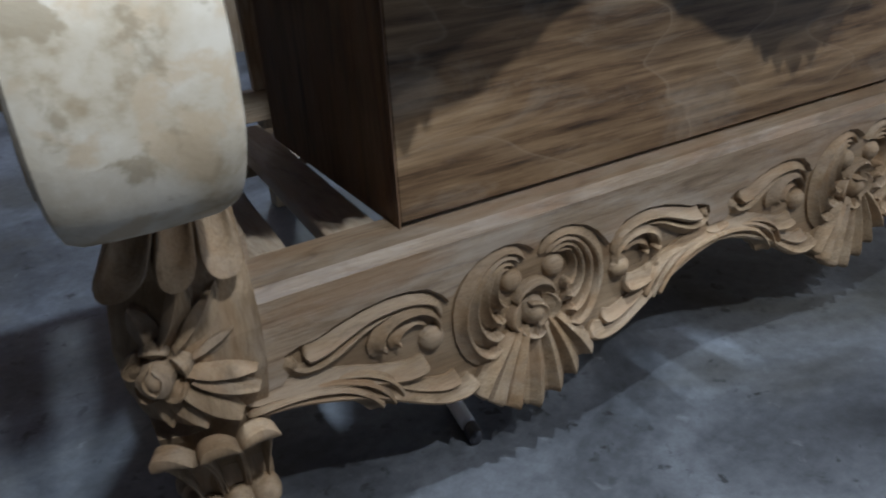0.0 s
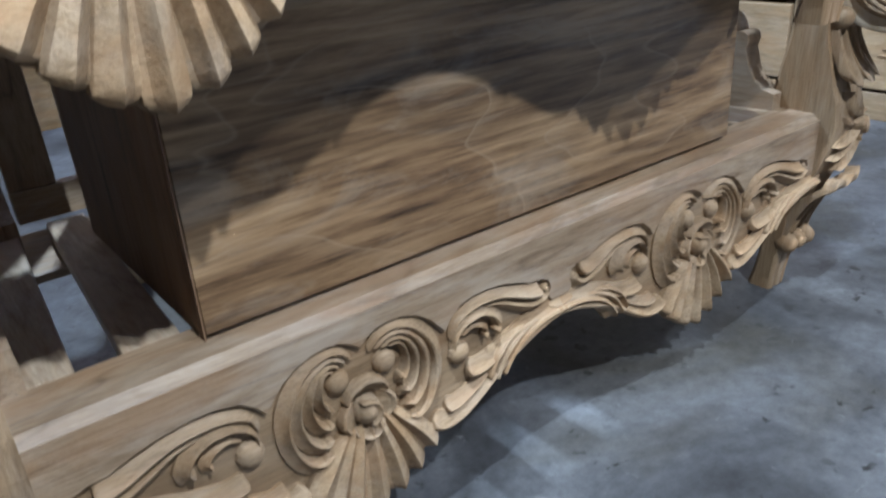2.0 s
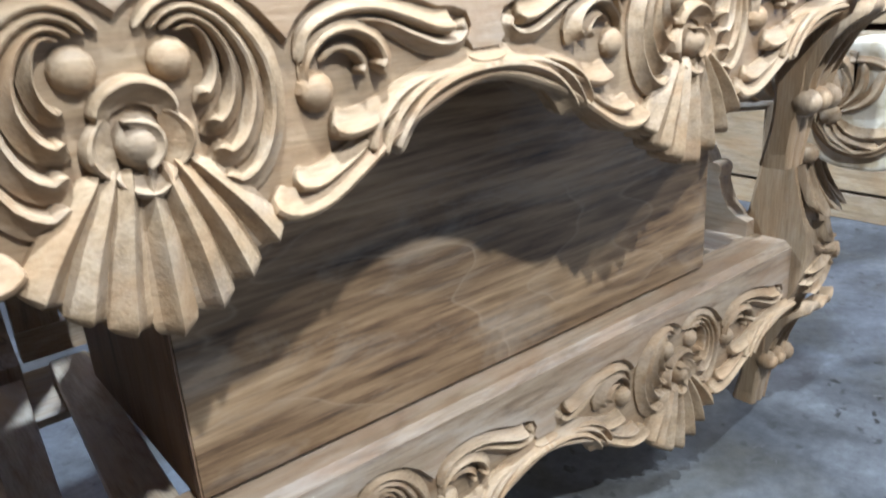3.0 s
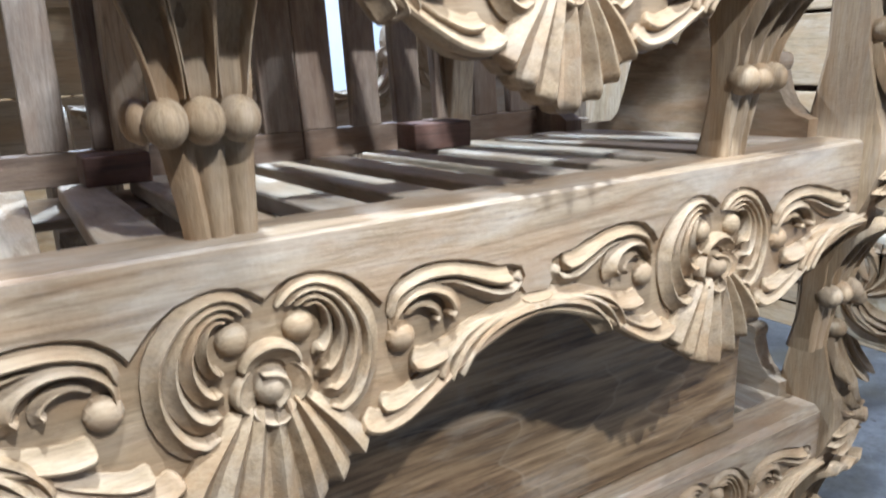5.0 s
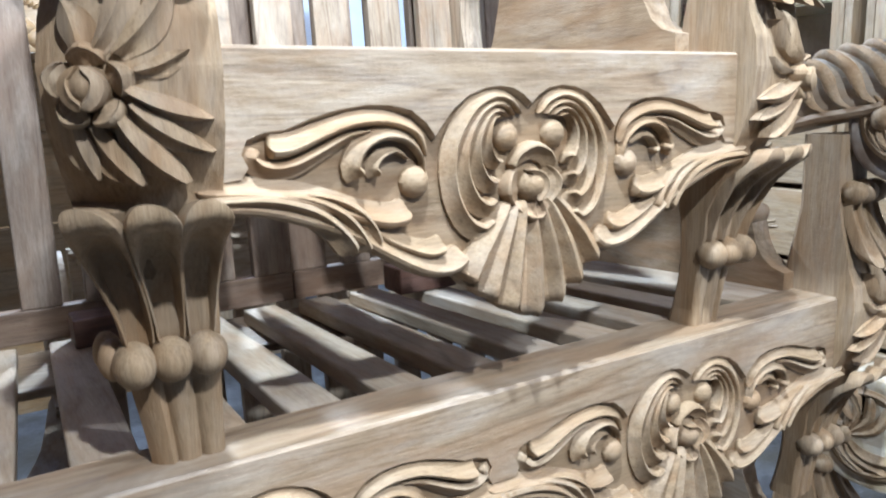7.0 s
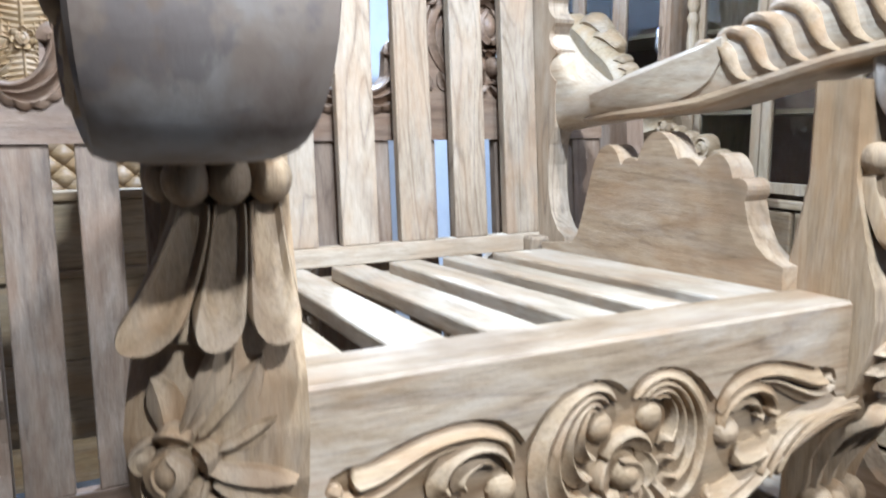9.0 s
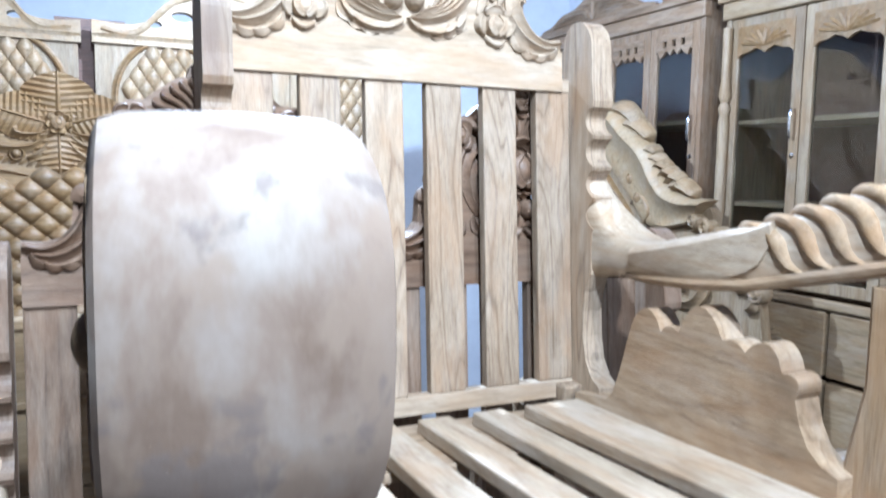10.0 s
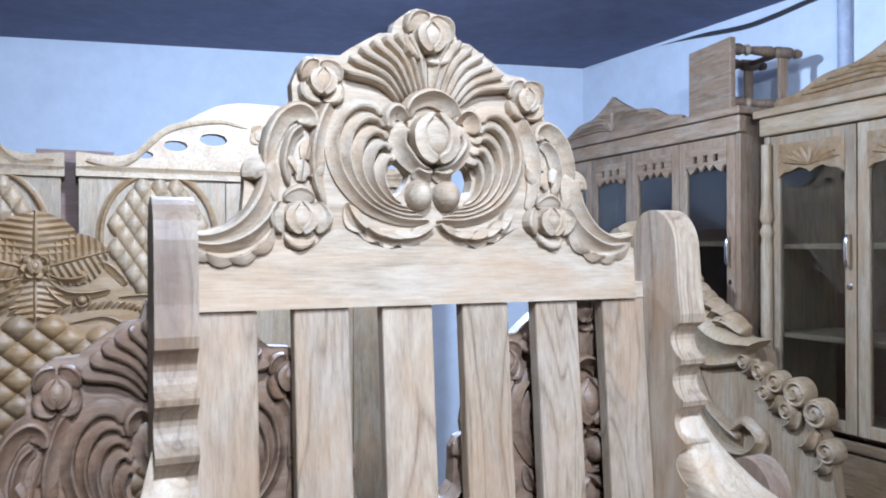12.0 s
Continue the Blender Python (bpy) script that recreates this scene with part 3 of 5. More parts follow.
    stroke(bm, put, [(-0.027, -0.136), (-0.020, -0.122), (0.0, -0.114), (0.020, -0.122), (0.027, -0.136)], 0.022, 0.019, 0.3, n=12, grow=(0.7, 1.0, 0.8))
    dome(bm, put, 0, -0.154, 0.022, 0.023, ru=0.020, seg=14)
    stroke(bm, put, [(-0.012, -0.136), (0.006, -0.143), (0.010, -0.158), (0.0, -0.172)], 0.012, 0.006, base=0.018, n=8, sink=0.01)
    pieces("petal", bm, carved, parent)


def apron(root, n, low_lip):
    hw = HALF[n]
    put = lambda u, v, h: Vector((u, -h, SEAT + v))
    centres = [0.0] if n == 1 else [-0.351, 0.351]
    up, low = [], []
    for c in centres:
        kl = ((hw - 0.351) if (n == 2 and c < 0) else (0.351 if n == 2 else hw)) - 0.13
        kr = ((hw - 0.351) if (n == 2 and c > 0) else (0.351 if n == 2 else hw)) - 0.13
        kl, kr = kl / 0.234, kr / 0.234
        f = lambda u, k: u if u < 0.13 else 0.13 + (u - 0.13) * k
        up += [(c - f(u, kl), v) for u, v in reversed(SCALLOP)] + [(c + f(u, kr), v) for u, v in SCALLOP[1:]]
        low += [(c - f(u, kl), v) for u, v in reversed(LOWER)] + [(c + f(u, kr), v) for u, v in LOWER[1:]]
    bm = bmesh.new()
    lip = -0.0125 if low_lip else -0.0035
    edge = [(-hw, lip), (-hw, -0.124), *up, (hw, -0.124), (hw, lip)]
    prism(bm, edge, lambda u, v, h: put(u, v - (0.019 if h < -0.01 and v < -0.03 else 0.0), h), -0.03, 0.0006)
    board = part("apron", bm, teak_x, root, "carved front apron board")
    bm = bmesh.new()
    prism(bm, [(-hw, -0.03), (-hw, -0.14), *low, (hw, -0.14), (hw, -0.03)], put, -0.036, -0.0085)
    part("carving_ground", bm, shaded_ground, board, "recessed carved ground, coloured darker for shade")
    lift = lambda u, v, h: put(u, v, h - 0.0085)
    for i, c in enumerate(centres):
        kl = ((hw - 0.351) if (n == 2 and c < 0) else (0.351 if n == 2 else hw)) - 0.13
        kr = ((hw - 0.351) if (n == 2 and c > 0) else (0.351 if n == 2 else hw)) - 0.13
        motif(lambda u, v, h, c=c: lift(u + c, v, h), board, kl / 0.234, kr / 0.234)


# front of the leg by height: (z, y front, outer x, relief kind)
LEG = [(0.0, 0.060, 0.436, 1), (0.03, 0.058, 0.440, 1), (0.085, 0.052, 0.450, 1), (0.100, 0.050, 0.456, 0), (0.130, 0.048, 0.460, 0), (0.142, 0.044, 0.452, 0), (0.18, 0.042, 0.460, 0), (0.225, 0.020, 0.474, 0),
       (0.256, 0.004, 0.484, 0), (0.268, 0.0, 0.486, 0), (0.276, 0.0, 0.486, 0), (0.30, -0.012, 0.492, 0), (0.34, -0.026, 0.501, 0), (0.39, -0.032, 0.504, 0), (0.43, -0.028, 0.498, 0), (0.462, -0.016, 0.488, 0),
       (0.478, -0.014, 0.484, 0), (0.49, -0.010, 0.482, 0), (0.515, -0.004, 0.476, 0), (0.545, 0.004, 0.468, 0), (0.565, 0.008, 0.464, 0), (0.60, 0.010, 0.466, 0), (0.65, 0.012, 0.472, 0), (0.69, 0.012, 0.48, 0)]


def leg_row(z):
    for a, b in zip(LEG, LEG[1:]):
        if a[0] <= z <= b[0]:
            t = (z - a[0]) / (b[0] - a[0])
            return a[1] + (b[1] - a[1]) * t, a[2] + (b[2] - a[2]) * t, a[3] if a[3] == b[3] else 0
    return LEG[-1][1], LEG[-1][2], 0


def arm_post(root, s, hw):
    """Front leg and arm post in one: foot flutes, bosses, cup, leaf body, tassels."""
    off = hw - 0.364
    zs = sorted({round(k * 0.0115, 4) for k in range(61)} | {r[0] for r in LEG} | {0.2585, 0.2675, 0.4635, 0.4675})
    cols = 25
    loops = []
    for z in zs:
        yf, xo, kind = leg_row(z)
        loop = []
        for i in range(cols):
            u = i / (cols - 1)
            q = (u * 3) % 1.0 if i < cols - 1 else 1.0
            e = abs(2 * q - 1)
            r = 0.0
            if kind == 1:
                r = 0.006 * (1 - e ** 3) - 0.004
            round_off = 0.045 * max(0, u - 0.45) ** 2 * 3.3 if 0.27 < z < 0.467 else 0.022 * max(0, u - 0.75) * 2
            x = 0.364 + (xo - 0.364) * u
            loop.append(Vector((s * (x + off), yf - r + round_off, z)))
        depth = 0.115 if z < 0.41 else 0.115 - 0.03 * min(1, (z - 0.41) / 0.15)
        if z < 0.24:
            depth -= 0.02 * math.sin(math.pi * z / 0.24)
        loop.append(Vector((s * (xo + off - 0.01), depth - 0.01, z)))
        loop.append(Vector((s * (0.374 + off), depth, z)))
        loop.append(Vector((s * (0.364 + off), depth - 0.01, z)))
        loops.append(loop)
    bm = bmesh.new()
    rings(bm, loops)
    post = part("arm_post", bm, carved_z, root, "carved front leg and arm post", True)
    for z, yf, xs, r in ((0.116, 0.043, (0.380, 0.414, 0.448), 0.0205), (0.592, -0.004, (0.384, 0.416, 0.448), 0.0185)):
        for x in xs:
            bm = bmesh.new()
            g = bmesh.ops.create_uvsphere(bm, u_segments=14, v_segments=10, radius=1.0)
            for v in g["verts"]:
                v.co = Vector((s * (x + off + v.co.x * r), yf + v.co.y * r * 1.3, z + v.co.z * r * 1.12))
            part("boss", bm, carved_z, post, "", True)
        for k, y in ((0, 0.030), (1, 0.062)):
            bm = bmesh.new()
            g = bmesh.ops.create_uvsphere(bm, u_segments=12, v_segments=8, radius=1.0)
            for v in g["verts"]:
                v.co = Vector((s * (xs[2] + 0.014 + off + v.co.x * r * 0.7), yf + y + v.co.y * r * 0.9, z + v.co.z * r * 1.05))
            part("boss", bm, carved_z, post, "", True)
    # hanging tassel petals above, standing cup petals below
    for k in range(3):
        for nm, lo, hi in (("tassel_petal", ((0.388, 0.416, 0.444)[k], 0.002, 0.575, 0.026), ((0.392, 0.439, 0.490)[k], -0.044, 0.472, (0.043, 0.041, 0.052)[k])),
                           ("cup_petal", ((0.384, 0.413, 0.442)[k], 0.046, 0.136, 0.027), ((0.392, 0.440, 0.488)[k], -0.030, 0.277, 0.051))):
            bm = bmesh.new()
            turn_out = (0.0, 0.12, 0.45)[k] * s
            loops = []
            for q in range(17):
                t = 0.8 * q / 8 if q < 9 else 0.8 + 0.2 * math.sin(math.pi / 2 * (q - 8) / 8)
                f = t ** 1.5
                x, y, z = (lo[a] + (hi[a] - lo[a]) * (f if a < 2 else t) for a in range(3))
                if k == 2:
                    y += 0.014 * f
                w = lo[3] + (hi[3] - lo[3]) * t
                cut = 0.8
                shrink = math.sqrt(max(0.0, 1 - ((t - cut) / (1 - cut)) ** 2)) * 0.92 + 0.08 if t > cut else 1.0
                if nm == "cup_petal":
                    y += -0.020 * min(1.0, max(0.0, t - 0.6) / 0.26) ** 1.5 + 0.013 * (max(0.0, t - 0.86) / 0.14) ** 1.6
                n = Vector((math.sin(turn_out * t), -math.cos(turn_out * t), -0.25 if nm == "tassel_petal" else 0.1)).normalized()
                sd = Vector((math.cos(turn_out * t), math.sin(turn_out * t), 0))
                th = 0.010 + 0.004 * t
                deep = (0.015 if nm == "tassel_petal" else 0.030) * min(1.0, 0.45 + 0.6 * t)
                ctr = Vector((s * (x + off), y, z))
                loop = []
                es = (-1, -1, -0.93, -0.84, -0.74, -0.62, -0.3, 0.3, 0.62, 0.74, 0.84, 0.93, 1, 1)
                for q, e in enumerate(es):
                    far = math.hypot(e * shrink, max(0.0, (t - 0.5) / 0.5))
                    f = min(1.0, max(0.0, (far - 0.60) / 0.24))
                    lift = -th if q in (0, len(es) - 1) else th * (0.75 if abs(e) == 1 else 1.0) - deep * (1 - f * f * (3 - 2 * f))
                    loop.append(ctr + sd * (e * w * shrink / 2) + n * lift)
                loops.append(loop)
            rings(bm, loops)
            part(nm, bm, carved_z, post, "", True)
    # rose with pointed leaves on the rounded body
    n = Vector((s * 0.45, -0.89, 0)).normalized()
    side = Vector((0.89, s * 0.45, 0)).normalized()
    c = Vector((s * (0.468 + off), -0.018, 0.372))
    bend = lambda u: -7.0 * u * u if u * s > 0 else -4.2 * u * u
    put = lambda u, v, h: c + side * u + Vector((0, 0, v)) + n * (h + bend(u) - 0.6 * v * v)
    blades = [(0.010, 0.030, 0.046, 0.094, 0.024, 0.020), (0.024, 0.026, 0.068, 0.068, 0.025, 0.022), (0.036, 0.012, 0.072, 0.022, 0.017, 0.016), (0.028, -0.002, 0.078, -0.034, 0.024, 0.022), (0.030, -0.014, 0.074, -0.060, 0.021, 0.018), (0.020, -0.024, 0.052, -0.082, 0.026, 0.022),
              (-0.004, 0.026, -0.008, 0.066, 0.028, 0.014), (-0.002, -0.030, 0.020, -0.080, 0.028, 0.015), (-0.018, -0.022, -0.012, -0.070, 0.026, 0.012)]
    for u0, v0, u1, v1, wide, tall in blades:
        bm = bmesh.new()
        leaf(bm, put, -s * u0, v0, math.atan2(v1 - v0, -s * (u1 - u0)), math.hypot(u1 - u0, v1 - v0) + 0.006, wide, tall, -0.003, bend=-0.35 * s)
        part("carved_leaf", bm, carved_z, post, "", True)
    bm = bmesh.new()
    rose(bm, put, 0, 0, 0.036, 0.030, 0.004, 5, 0.3)
    pieces("petal", bm, carved_z, post)


# the arm by depth: (y, top, bottom, inner x, outer x)
ARM = [(0.70, 0.85, 0.615, 0.338, 0.390), (0.665, 0.785, 0.622, 0.338, 0.412), (0.62, 0.732, 0.632, 0.338, 0.446), (0.57, 0.710, 0.637, 0.337, 0.458), (0.51, 0.708, 0.641, 0.336, 0.436), (0.44, 0.718, 0.645, 0.335, 0.424), (0.36, 0.734, 0.648, 0.336, 0.432),
       (0.26, 0.758, 0.658, 0.342, 0.455), (0.16, 0.796, 0.682, 0.355, 0.48), (0.06, 0.832, 0.706, 0.368, 0.505), (-0.02, 0.842, 0.72, 0.382, 0.512), (-0.08, 0.838, 0.74, 0.392, 0.516)]
ROLL = (-0.09, 0.733, 0.124)


def arm(root, s, hw, drop, end_wood, rear):
    off = hw - 0.364
    fall = lambda y: drop * min(1.0, max(0.0, (0.35 - y) / 0.4))
    lead = lambda y: rear * min(1.0, max(0.0, (y - 0.40) / 0.24)) if hw < 0.5 else rear * min(1.0, max(0.0, (y - 0.22) / 0.43)) ** 1.4
    st = spline([(y, 0, 0) for y, *_ in ARM], 36)
    cols = [spline([(r[k], 0, 0) for r in ARM], 36) for k in range(1, 5)]
    loops = []
    for k in range(37):
        y, zt, zb, xi, xo = st[k].x, *(c[k].x for c in cols)
        zt, zb = zt - fall(y), zb - fall(y)
        loop = []
        for a in range(20):
            ang = a * math.pi / 10
            cx, cz = math.cos(ang), math.sin(ang)
            px = math.copysign(abs(cx) ** 0.5, cx)
            pz = math.copysign(abs(cz) ** 0.55, cz)
            loop.append(Vector((s * ((xi + xo) / 2 + off + lead(y) + px * (xo - xi) / 2), y, (zt + zb) / 2 + pz * (zt - zb) / 2)))
        loops.append(loop)
    bm = bmesh.new()
    rings(bm, loops)
    bar = part("arm", bm, teak_pale_lit, root, "carved curving armrest", True)
    # rolled end
    cy, cz, r = ROLL[0], ROLL[1] - drop, ROLL[2]
    bm = bmesh.new()
    loops = []
    for x, k in ((0.389, 0.80), (0.385, 0.90), (0.388, 0.96), (0.40, 0.99), (0.43, 1.0), (0.458, 1.005), (0.49, 1.0), (0.516, 0.985), (0.527, 0.95), (0.53, 0.9), (0.526, 0.80)):
        loop = []
        for a in range(40):
            ang = a * math.pi / 20
            c, d = math.cos(ang), math.sin(ang)
            wide = 1 - 0.16 * max(0.0, -d) ** 2 - 0.07 * max(0.0, d) ** 3
            loop.append(Vector((s * (0.457 + (x - 0.457) * wide + off), cy + 0.90 * r * k * math.copysign(abs(c) ** 0.72, c), cz + r * k * math.copysign(abs(d) ** 0.72, d))))
        loops.append(loop)
    rings(bm, loops)
    roll = part("rolled_end", bm, end_wood, bar, "sanded rolled arm end with filler smears", True)
    # shell on both cheeks of the roll
    for x, d in ((0.390, -1), (0.525, 1)):
        put = lambda u, v, h: Vector((s * (x + off + d * (h - 0.002)), cy + u, cz + v))
        bm = bmesh.new()
        for i in range(10):
            a = radians(-150 + i * 30)
            c0, c1 = Vector((0.05, -0.015)), Vector((0.082 * math.cos(a), 0.082 * math.sin(a)))
            m = (c0 + c1) / 2 + Vector((-math.sin(a), math.cos(a))) * 0.022
            stroke(bm, put, [tuple(c0), tuple(m), tuple(c1)], 0.024, 0.008, 0.3, n=8)
        dome(bm, put, 0.05, -0.015, 0.022, 0.016)
        stroke(bm, put, [(0.088 * math.cos(radians(a)), 0.088 * math.sin(radians(a))) for a in range(-170, 171, 20)], 0.014, 0.006, 0, n=40, grow=(1, 1, 1))
        pieces("shell_rib", bm, carved, bar)
    def on_arm(y, ang, e):
        y = max(-0.079, min(0.699, y))
        q = next(k for k in range(len(ARM) - 1) if ARM[k + 1][0] <= y <= ARM[k][0])
        f = (ARM[q][0] - y) / (ARM[q][0] - ARM[q + 1][0])
        zt, zb, xi, xo = (ARM[q][k] + (ARM[q + 1][k] - ARM[q][k]) * f for k in range(1, 5))
        zt, zb = zt - fall(y), zb - fall(y)
        px = math.copysign(abs(math.cos(ang)) ** 0.5, math.cos(ang))
        pz = math.copysign(abs(math.sin(ang)) ** 0.55, math.sin(ang))
        return Vector((s * ((xi + xo) / 2 + off + lead(y) + px * ((xo - xi) / 2 + e)), y, (zt + zb) / 2 + pz * ((zt - zb) / 2 + e)))

    # slanting leaf ribs over the front half, deep gaps between them
    for i in range(10):
        y0 = 0.315 - i * 0.041
        bm = bmesh.new()
        loops = []
        for k in range(15):
            t = k / 14
            ang = math.pi * (0.30 + 0.84 * t)
            yy = y0 - 0.135 * t ** 1.3
            w = 0.025 * (0.12 + 0.88 * math.sin(math.pi * (0.06 + 0.9 * t)) ** 0.7)
            tall = 0.010 * math.sin(math.pi * (0.08 + 0.86 * t)) ** 0.6
            loops.append([on_arm(yy - q * w, ang + 0.10 * q, e * tall if e > 0 else -0.008) for q, e in ((-1, -1), (-0.95, 0.25), (-0.6, 0.8), (-0.15, 1.0), (0.35, 0.7), (0.8, 0.2), (1, -1))])
        rings(bm, loops)
        part("leaf_rib", bm, carved, bar, "", True)
    # smooth tongue of leaf behind the ribs and the rolled rim under them
    bm = bmesh.new()
    loops = []
    for k in range(17):
        t = k / 16
        y = 0.52 - 0.30 * t
        half = 0.24 * math.pi * math.sin(math.pi * (0.10 + 0.84 * t)) ** 0.5
        mid = math.pi * (0.98 - 0.10 * t)
        loops.append([on_arm(y, mid + half * q, e) for q, e in ((-1, -0.006), (-0.97, 0.004), (-0.6, 0.007), (-0.1, 0.012), (0.5, 0.007), (0.97, 0.004), (1, -0.006))])
    rings(bm, loops)
    part("leaf_tongue", bm, teak_pale_lit, bar, "", True)
    bm = bmesh.new()
    loops = []
    for k in range(25):
        y = 0.56 - 0.60 * k / 24
        r = 0.010 * min(1.0, 0.3 + k / 5)
        c = on_arm(y, 1.22 * math.pi, 0.002)
        loops.append([c + Vector((r * math.cos(a * math.pi / 4), 0, r * math.sin(a * math.pi / 4))) for a in range(8)])
    rings(bm, loops)
    part("rolled_rim", bm, teak_y, bar, "", True)


def side_panel(root, s, hw):
    """Cloud-topped board between arm post and back post, with the rounded opening behind it."""
    off = hw - 0.364
    put = lambda u, v, h: Vector((s * (0.347 + off + h), u, v))
    lobes = [(0.157, 0.526, 0.181, 0.557, 0.45), (0.181, 0.559, 0.247, 0.571, 0.42), (0.247, 0.571, 0.291, 0.580, 0.18), (0.291, 0.580, 0.385, 0.574, 0.50), (0.385, 0.574, 0.426, 0.566, 0.22), (0.426, 0.566, 0.499, 0.568, 0.45)]
    top = [(0.085, 0.442), (0.112, 0.450), (0.132, 0.466), (0.147, 0.492), (0.155, 0.520)]
    for u0, v0, u1, v1, rise in lobes:
        du, dv = u1 - u0, v1 - v0
        for k in range(9):
            t = k / 8
            bow = rise * math.sin(math.pi * t) ** 0.75
            top.append((u0 + du * t - dv * bow, v0 + dv * t + du * bow))
    top += [(0.510, 0.535), (0.528, 0.475), (0.545, 0.430), (0.565, 0.412)]
    bm = bmesh.new()
    prism(bm, [(0.085, 0.36), *top, (0.66, 0.40), (0.66, 0.36)], put, -0.012, 0.034)
    bmesh.ops.bevel(bm, geom=[e for e in bm.edges if len(e.link_faces) == 2 and e.calc_face_angle(0) > 1.2 and abs(e.verts[0].co.x - e.verts[1].co.x) < 1e-6 and min(v.co.z for v in e.verts) > 0.44], offset=0.0025, segments=1, affect="EDGES")
    part("side_panel", bm, teak_y, root, "side board with a scalloped cloud-shaped top")


def back_post(root, x, tilt, wood_up):
    """Upright with a rounded head and a scalloped front, flowing into the arm."""
    prof = [(-0.085, 0.36), (-0.085, 0.415), (-0.060, 0.430), (-0.042, 0.460), (-0.034, 0.505), (-0.034, 0.555), (-0.042, 0.595), (-0.060, 0.630), (-0.066, 0.70)]
    for k in range(4):
        z0 = 0.712 + 0.06 * k
        prof += [(-0.066 - 0.002 * k, z0)] + [(-0.072 - 0.001 * k + 0.022 * math.sin(math.pi * t / 8) ** 0.7, z0 + 0.007 + 0.053 * t / 8) for t in range(9)]
    prof += [(-0.078, 0.965), (-0.075, 1.0), (-0.075, 1.055)]
    prof += [(-0.0265 - 0.0485 * math.cos(radians(a)), 1.064 + 0.056 * math.sin(radians(a))) for a in range(6, 181, 12)]
    prof += [(0.022, 0.36)]
    put = lambda u, v, h: Vector((x + h, tilt(v) + u, v))
    bm = bmesh.new()
    prism(bm, prof, put, -0.023, 0.023)
    bmesh.ops.bevel(bm, geom=[e for e in bm.edges if abs(e.verts[0].co.x - e.verts[1].co.x) < 1e-6 and len(e.link_faces) == 2 and e.calc_face_angle(0) > 1.2], offset=0.004, segments=1, affect="EDGES")
    part("back_post", bm, wood_up, root, "scalloped back post")


def crest(root, cx, tilt, plain_wood, cut_wood, wide=1.0, lift=0.0):
    """Tall crest over the top rail: feathers, scrolls, roses and a tulip cut in one board, pierced twice."""
    put = lambda u, v, h: Vector((cx + u * wide, tilt(v + lift) - h, v + lift))
    half = [(0.335, 1.0), (0.335, 1.086), (0.300, 1.083), (0.272, 1.090), (0.254, 1.108), (0.251, 1.135), (0.250, 1.156), (0.240, 1.170), (0.226, 1.174), (0.228, 1.19), (0.222, 1.214), (0.206, 1.238), (0.188, 1.248),
            (0.189, 1.272), (0.178, 1.298), (0.156, 1.312), (0.126, 1.314), (0.110, 1.326), (0.088, 1.340), (0.068, 1.352), (0.050, 1.354), (0.044, 1.372), (0.024, 1.388), (0, 1.392)]
    hole = [(0.031, 1.160), (0.036, 1.148), (0.044, 1.136), (0.052, 1.130), (0.060, 1.140), (0.064, 1.156), (0.060, 1.170), (0.050, 1.178), (0.040, 1.172)]
    bm = bmesh.new()
    prism(bm, half + [(-u, v) for u, v in reversed(half[:-1])], put, -0.024, 0.0, [hole, [(-u, v) for u, v in reversed(hole)]])
    board = part("crest", bm, plain_wood, root, "tall carved and pierced crest board")
    # plain rail below, its face proud of the carving, with a cut edge that follows the garlands
    edge = [(0.335, 1.062), (0.312, 1.064), (0.300, 1.052), (0.280, 1.040), (0.258, 1.041), (0.236, 1.053), (0.220, 1.066), (0.206, 1.062), (0.186, 1.056), (0.166, 1.062), (0.150, 1.080), (0.132, 1.090), (0.112, 1.079), (0.090, 1.066), (0.062, 1.060), (0.034, 1.064), (0.012, 1.078), (0.0, 1.088)]
    bm = bmesh.new()
    prism(bm, [(0.335, 0.9855), *edge, *[(-u, v) for u, v in reversed(edge[:-1])], (-0.335, 0.9855)], put, -0.001, 0.006)
    part("rail_face", bm, plain_wood, board)

    def cutting(name, strokes, h=0.020):
        for s in (-1, 1):
            bm = bmesh.new()
            for pts, w, lean, grow in strokes:
                stroke(bm, mirrored(put, s), pts, w, h, lean, n=max(8, 3 * len(pts)), grow=grow)
            pieces(name, bm, cut_wood, board)

    fat, even = (0.3, 0.9, 1.1), (0.5, 1.0, 0.9)
    fan = []
    for i in range(7):
        c0 = (0.004 + 0.0065 * i, 1.276 - 0.003 * i)
        c1 = ((0.026, 1.354), (0.045, 1.353), (0.063, 1.347), (0.081, 1.338), (0.098, 1.326), (0.113, 1.312), (0.124, 1.296))[i]
        m = ((c0[0] + c1[0]) / 2 - 0.004 - 0.0015 * i, (c0[1] + c1[1]) / 2 + 0.008)
        fan.append(([c0, m, c1], 0.0205, -0.3, (0.3, 0.85, 1.0)))
    cutting("feather", fan, 0.022)
    outer = [(0.006, 1.097), (0.050, 1.098), (0.095, 1.115), (0.128, 1.150), (0.140, 1.190), (0.131, 1.230), (0.107, 1.252), (0.082, 1.251), (0.070, 1.238)]
    inner = [(0.048, 1.119), (0.057, 1.123), (0.066, 1.131), (0.074, 1.144), (0.077, 1.159), (0.074, 1.173), (0.068, 1.182), (0.060, 1.183), (0.056, 1.177)]
    cutting("scroll", [(blend(outer, inner, q), 0.0195 - 0.004 * q, 0.3, (0.5, 0.95, 1.1)) for q in (0.0, 0.25, 0.5, 0.75, 1.0)], 0.020)
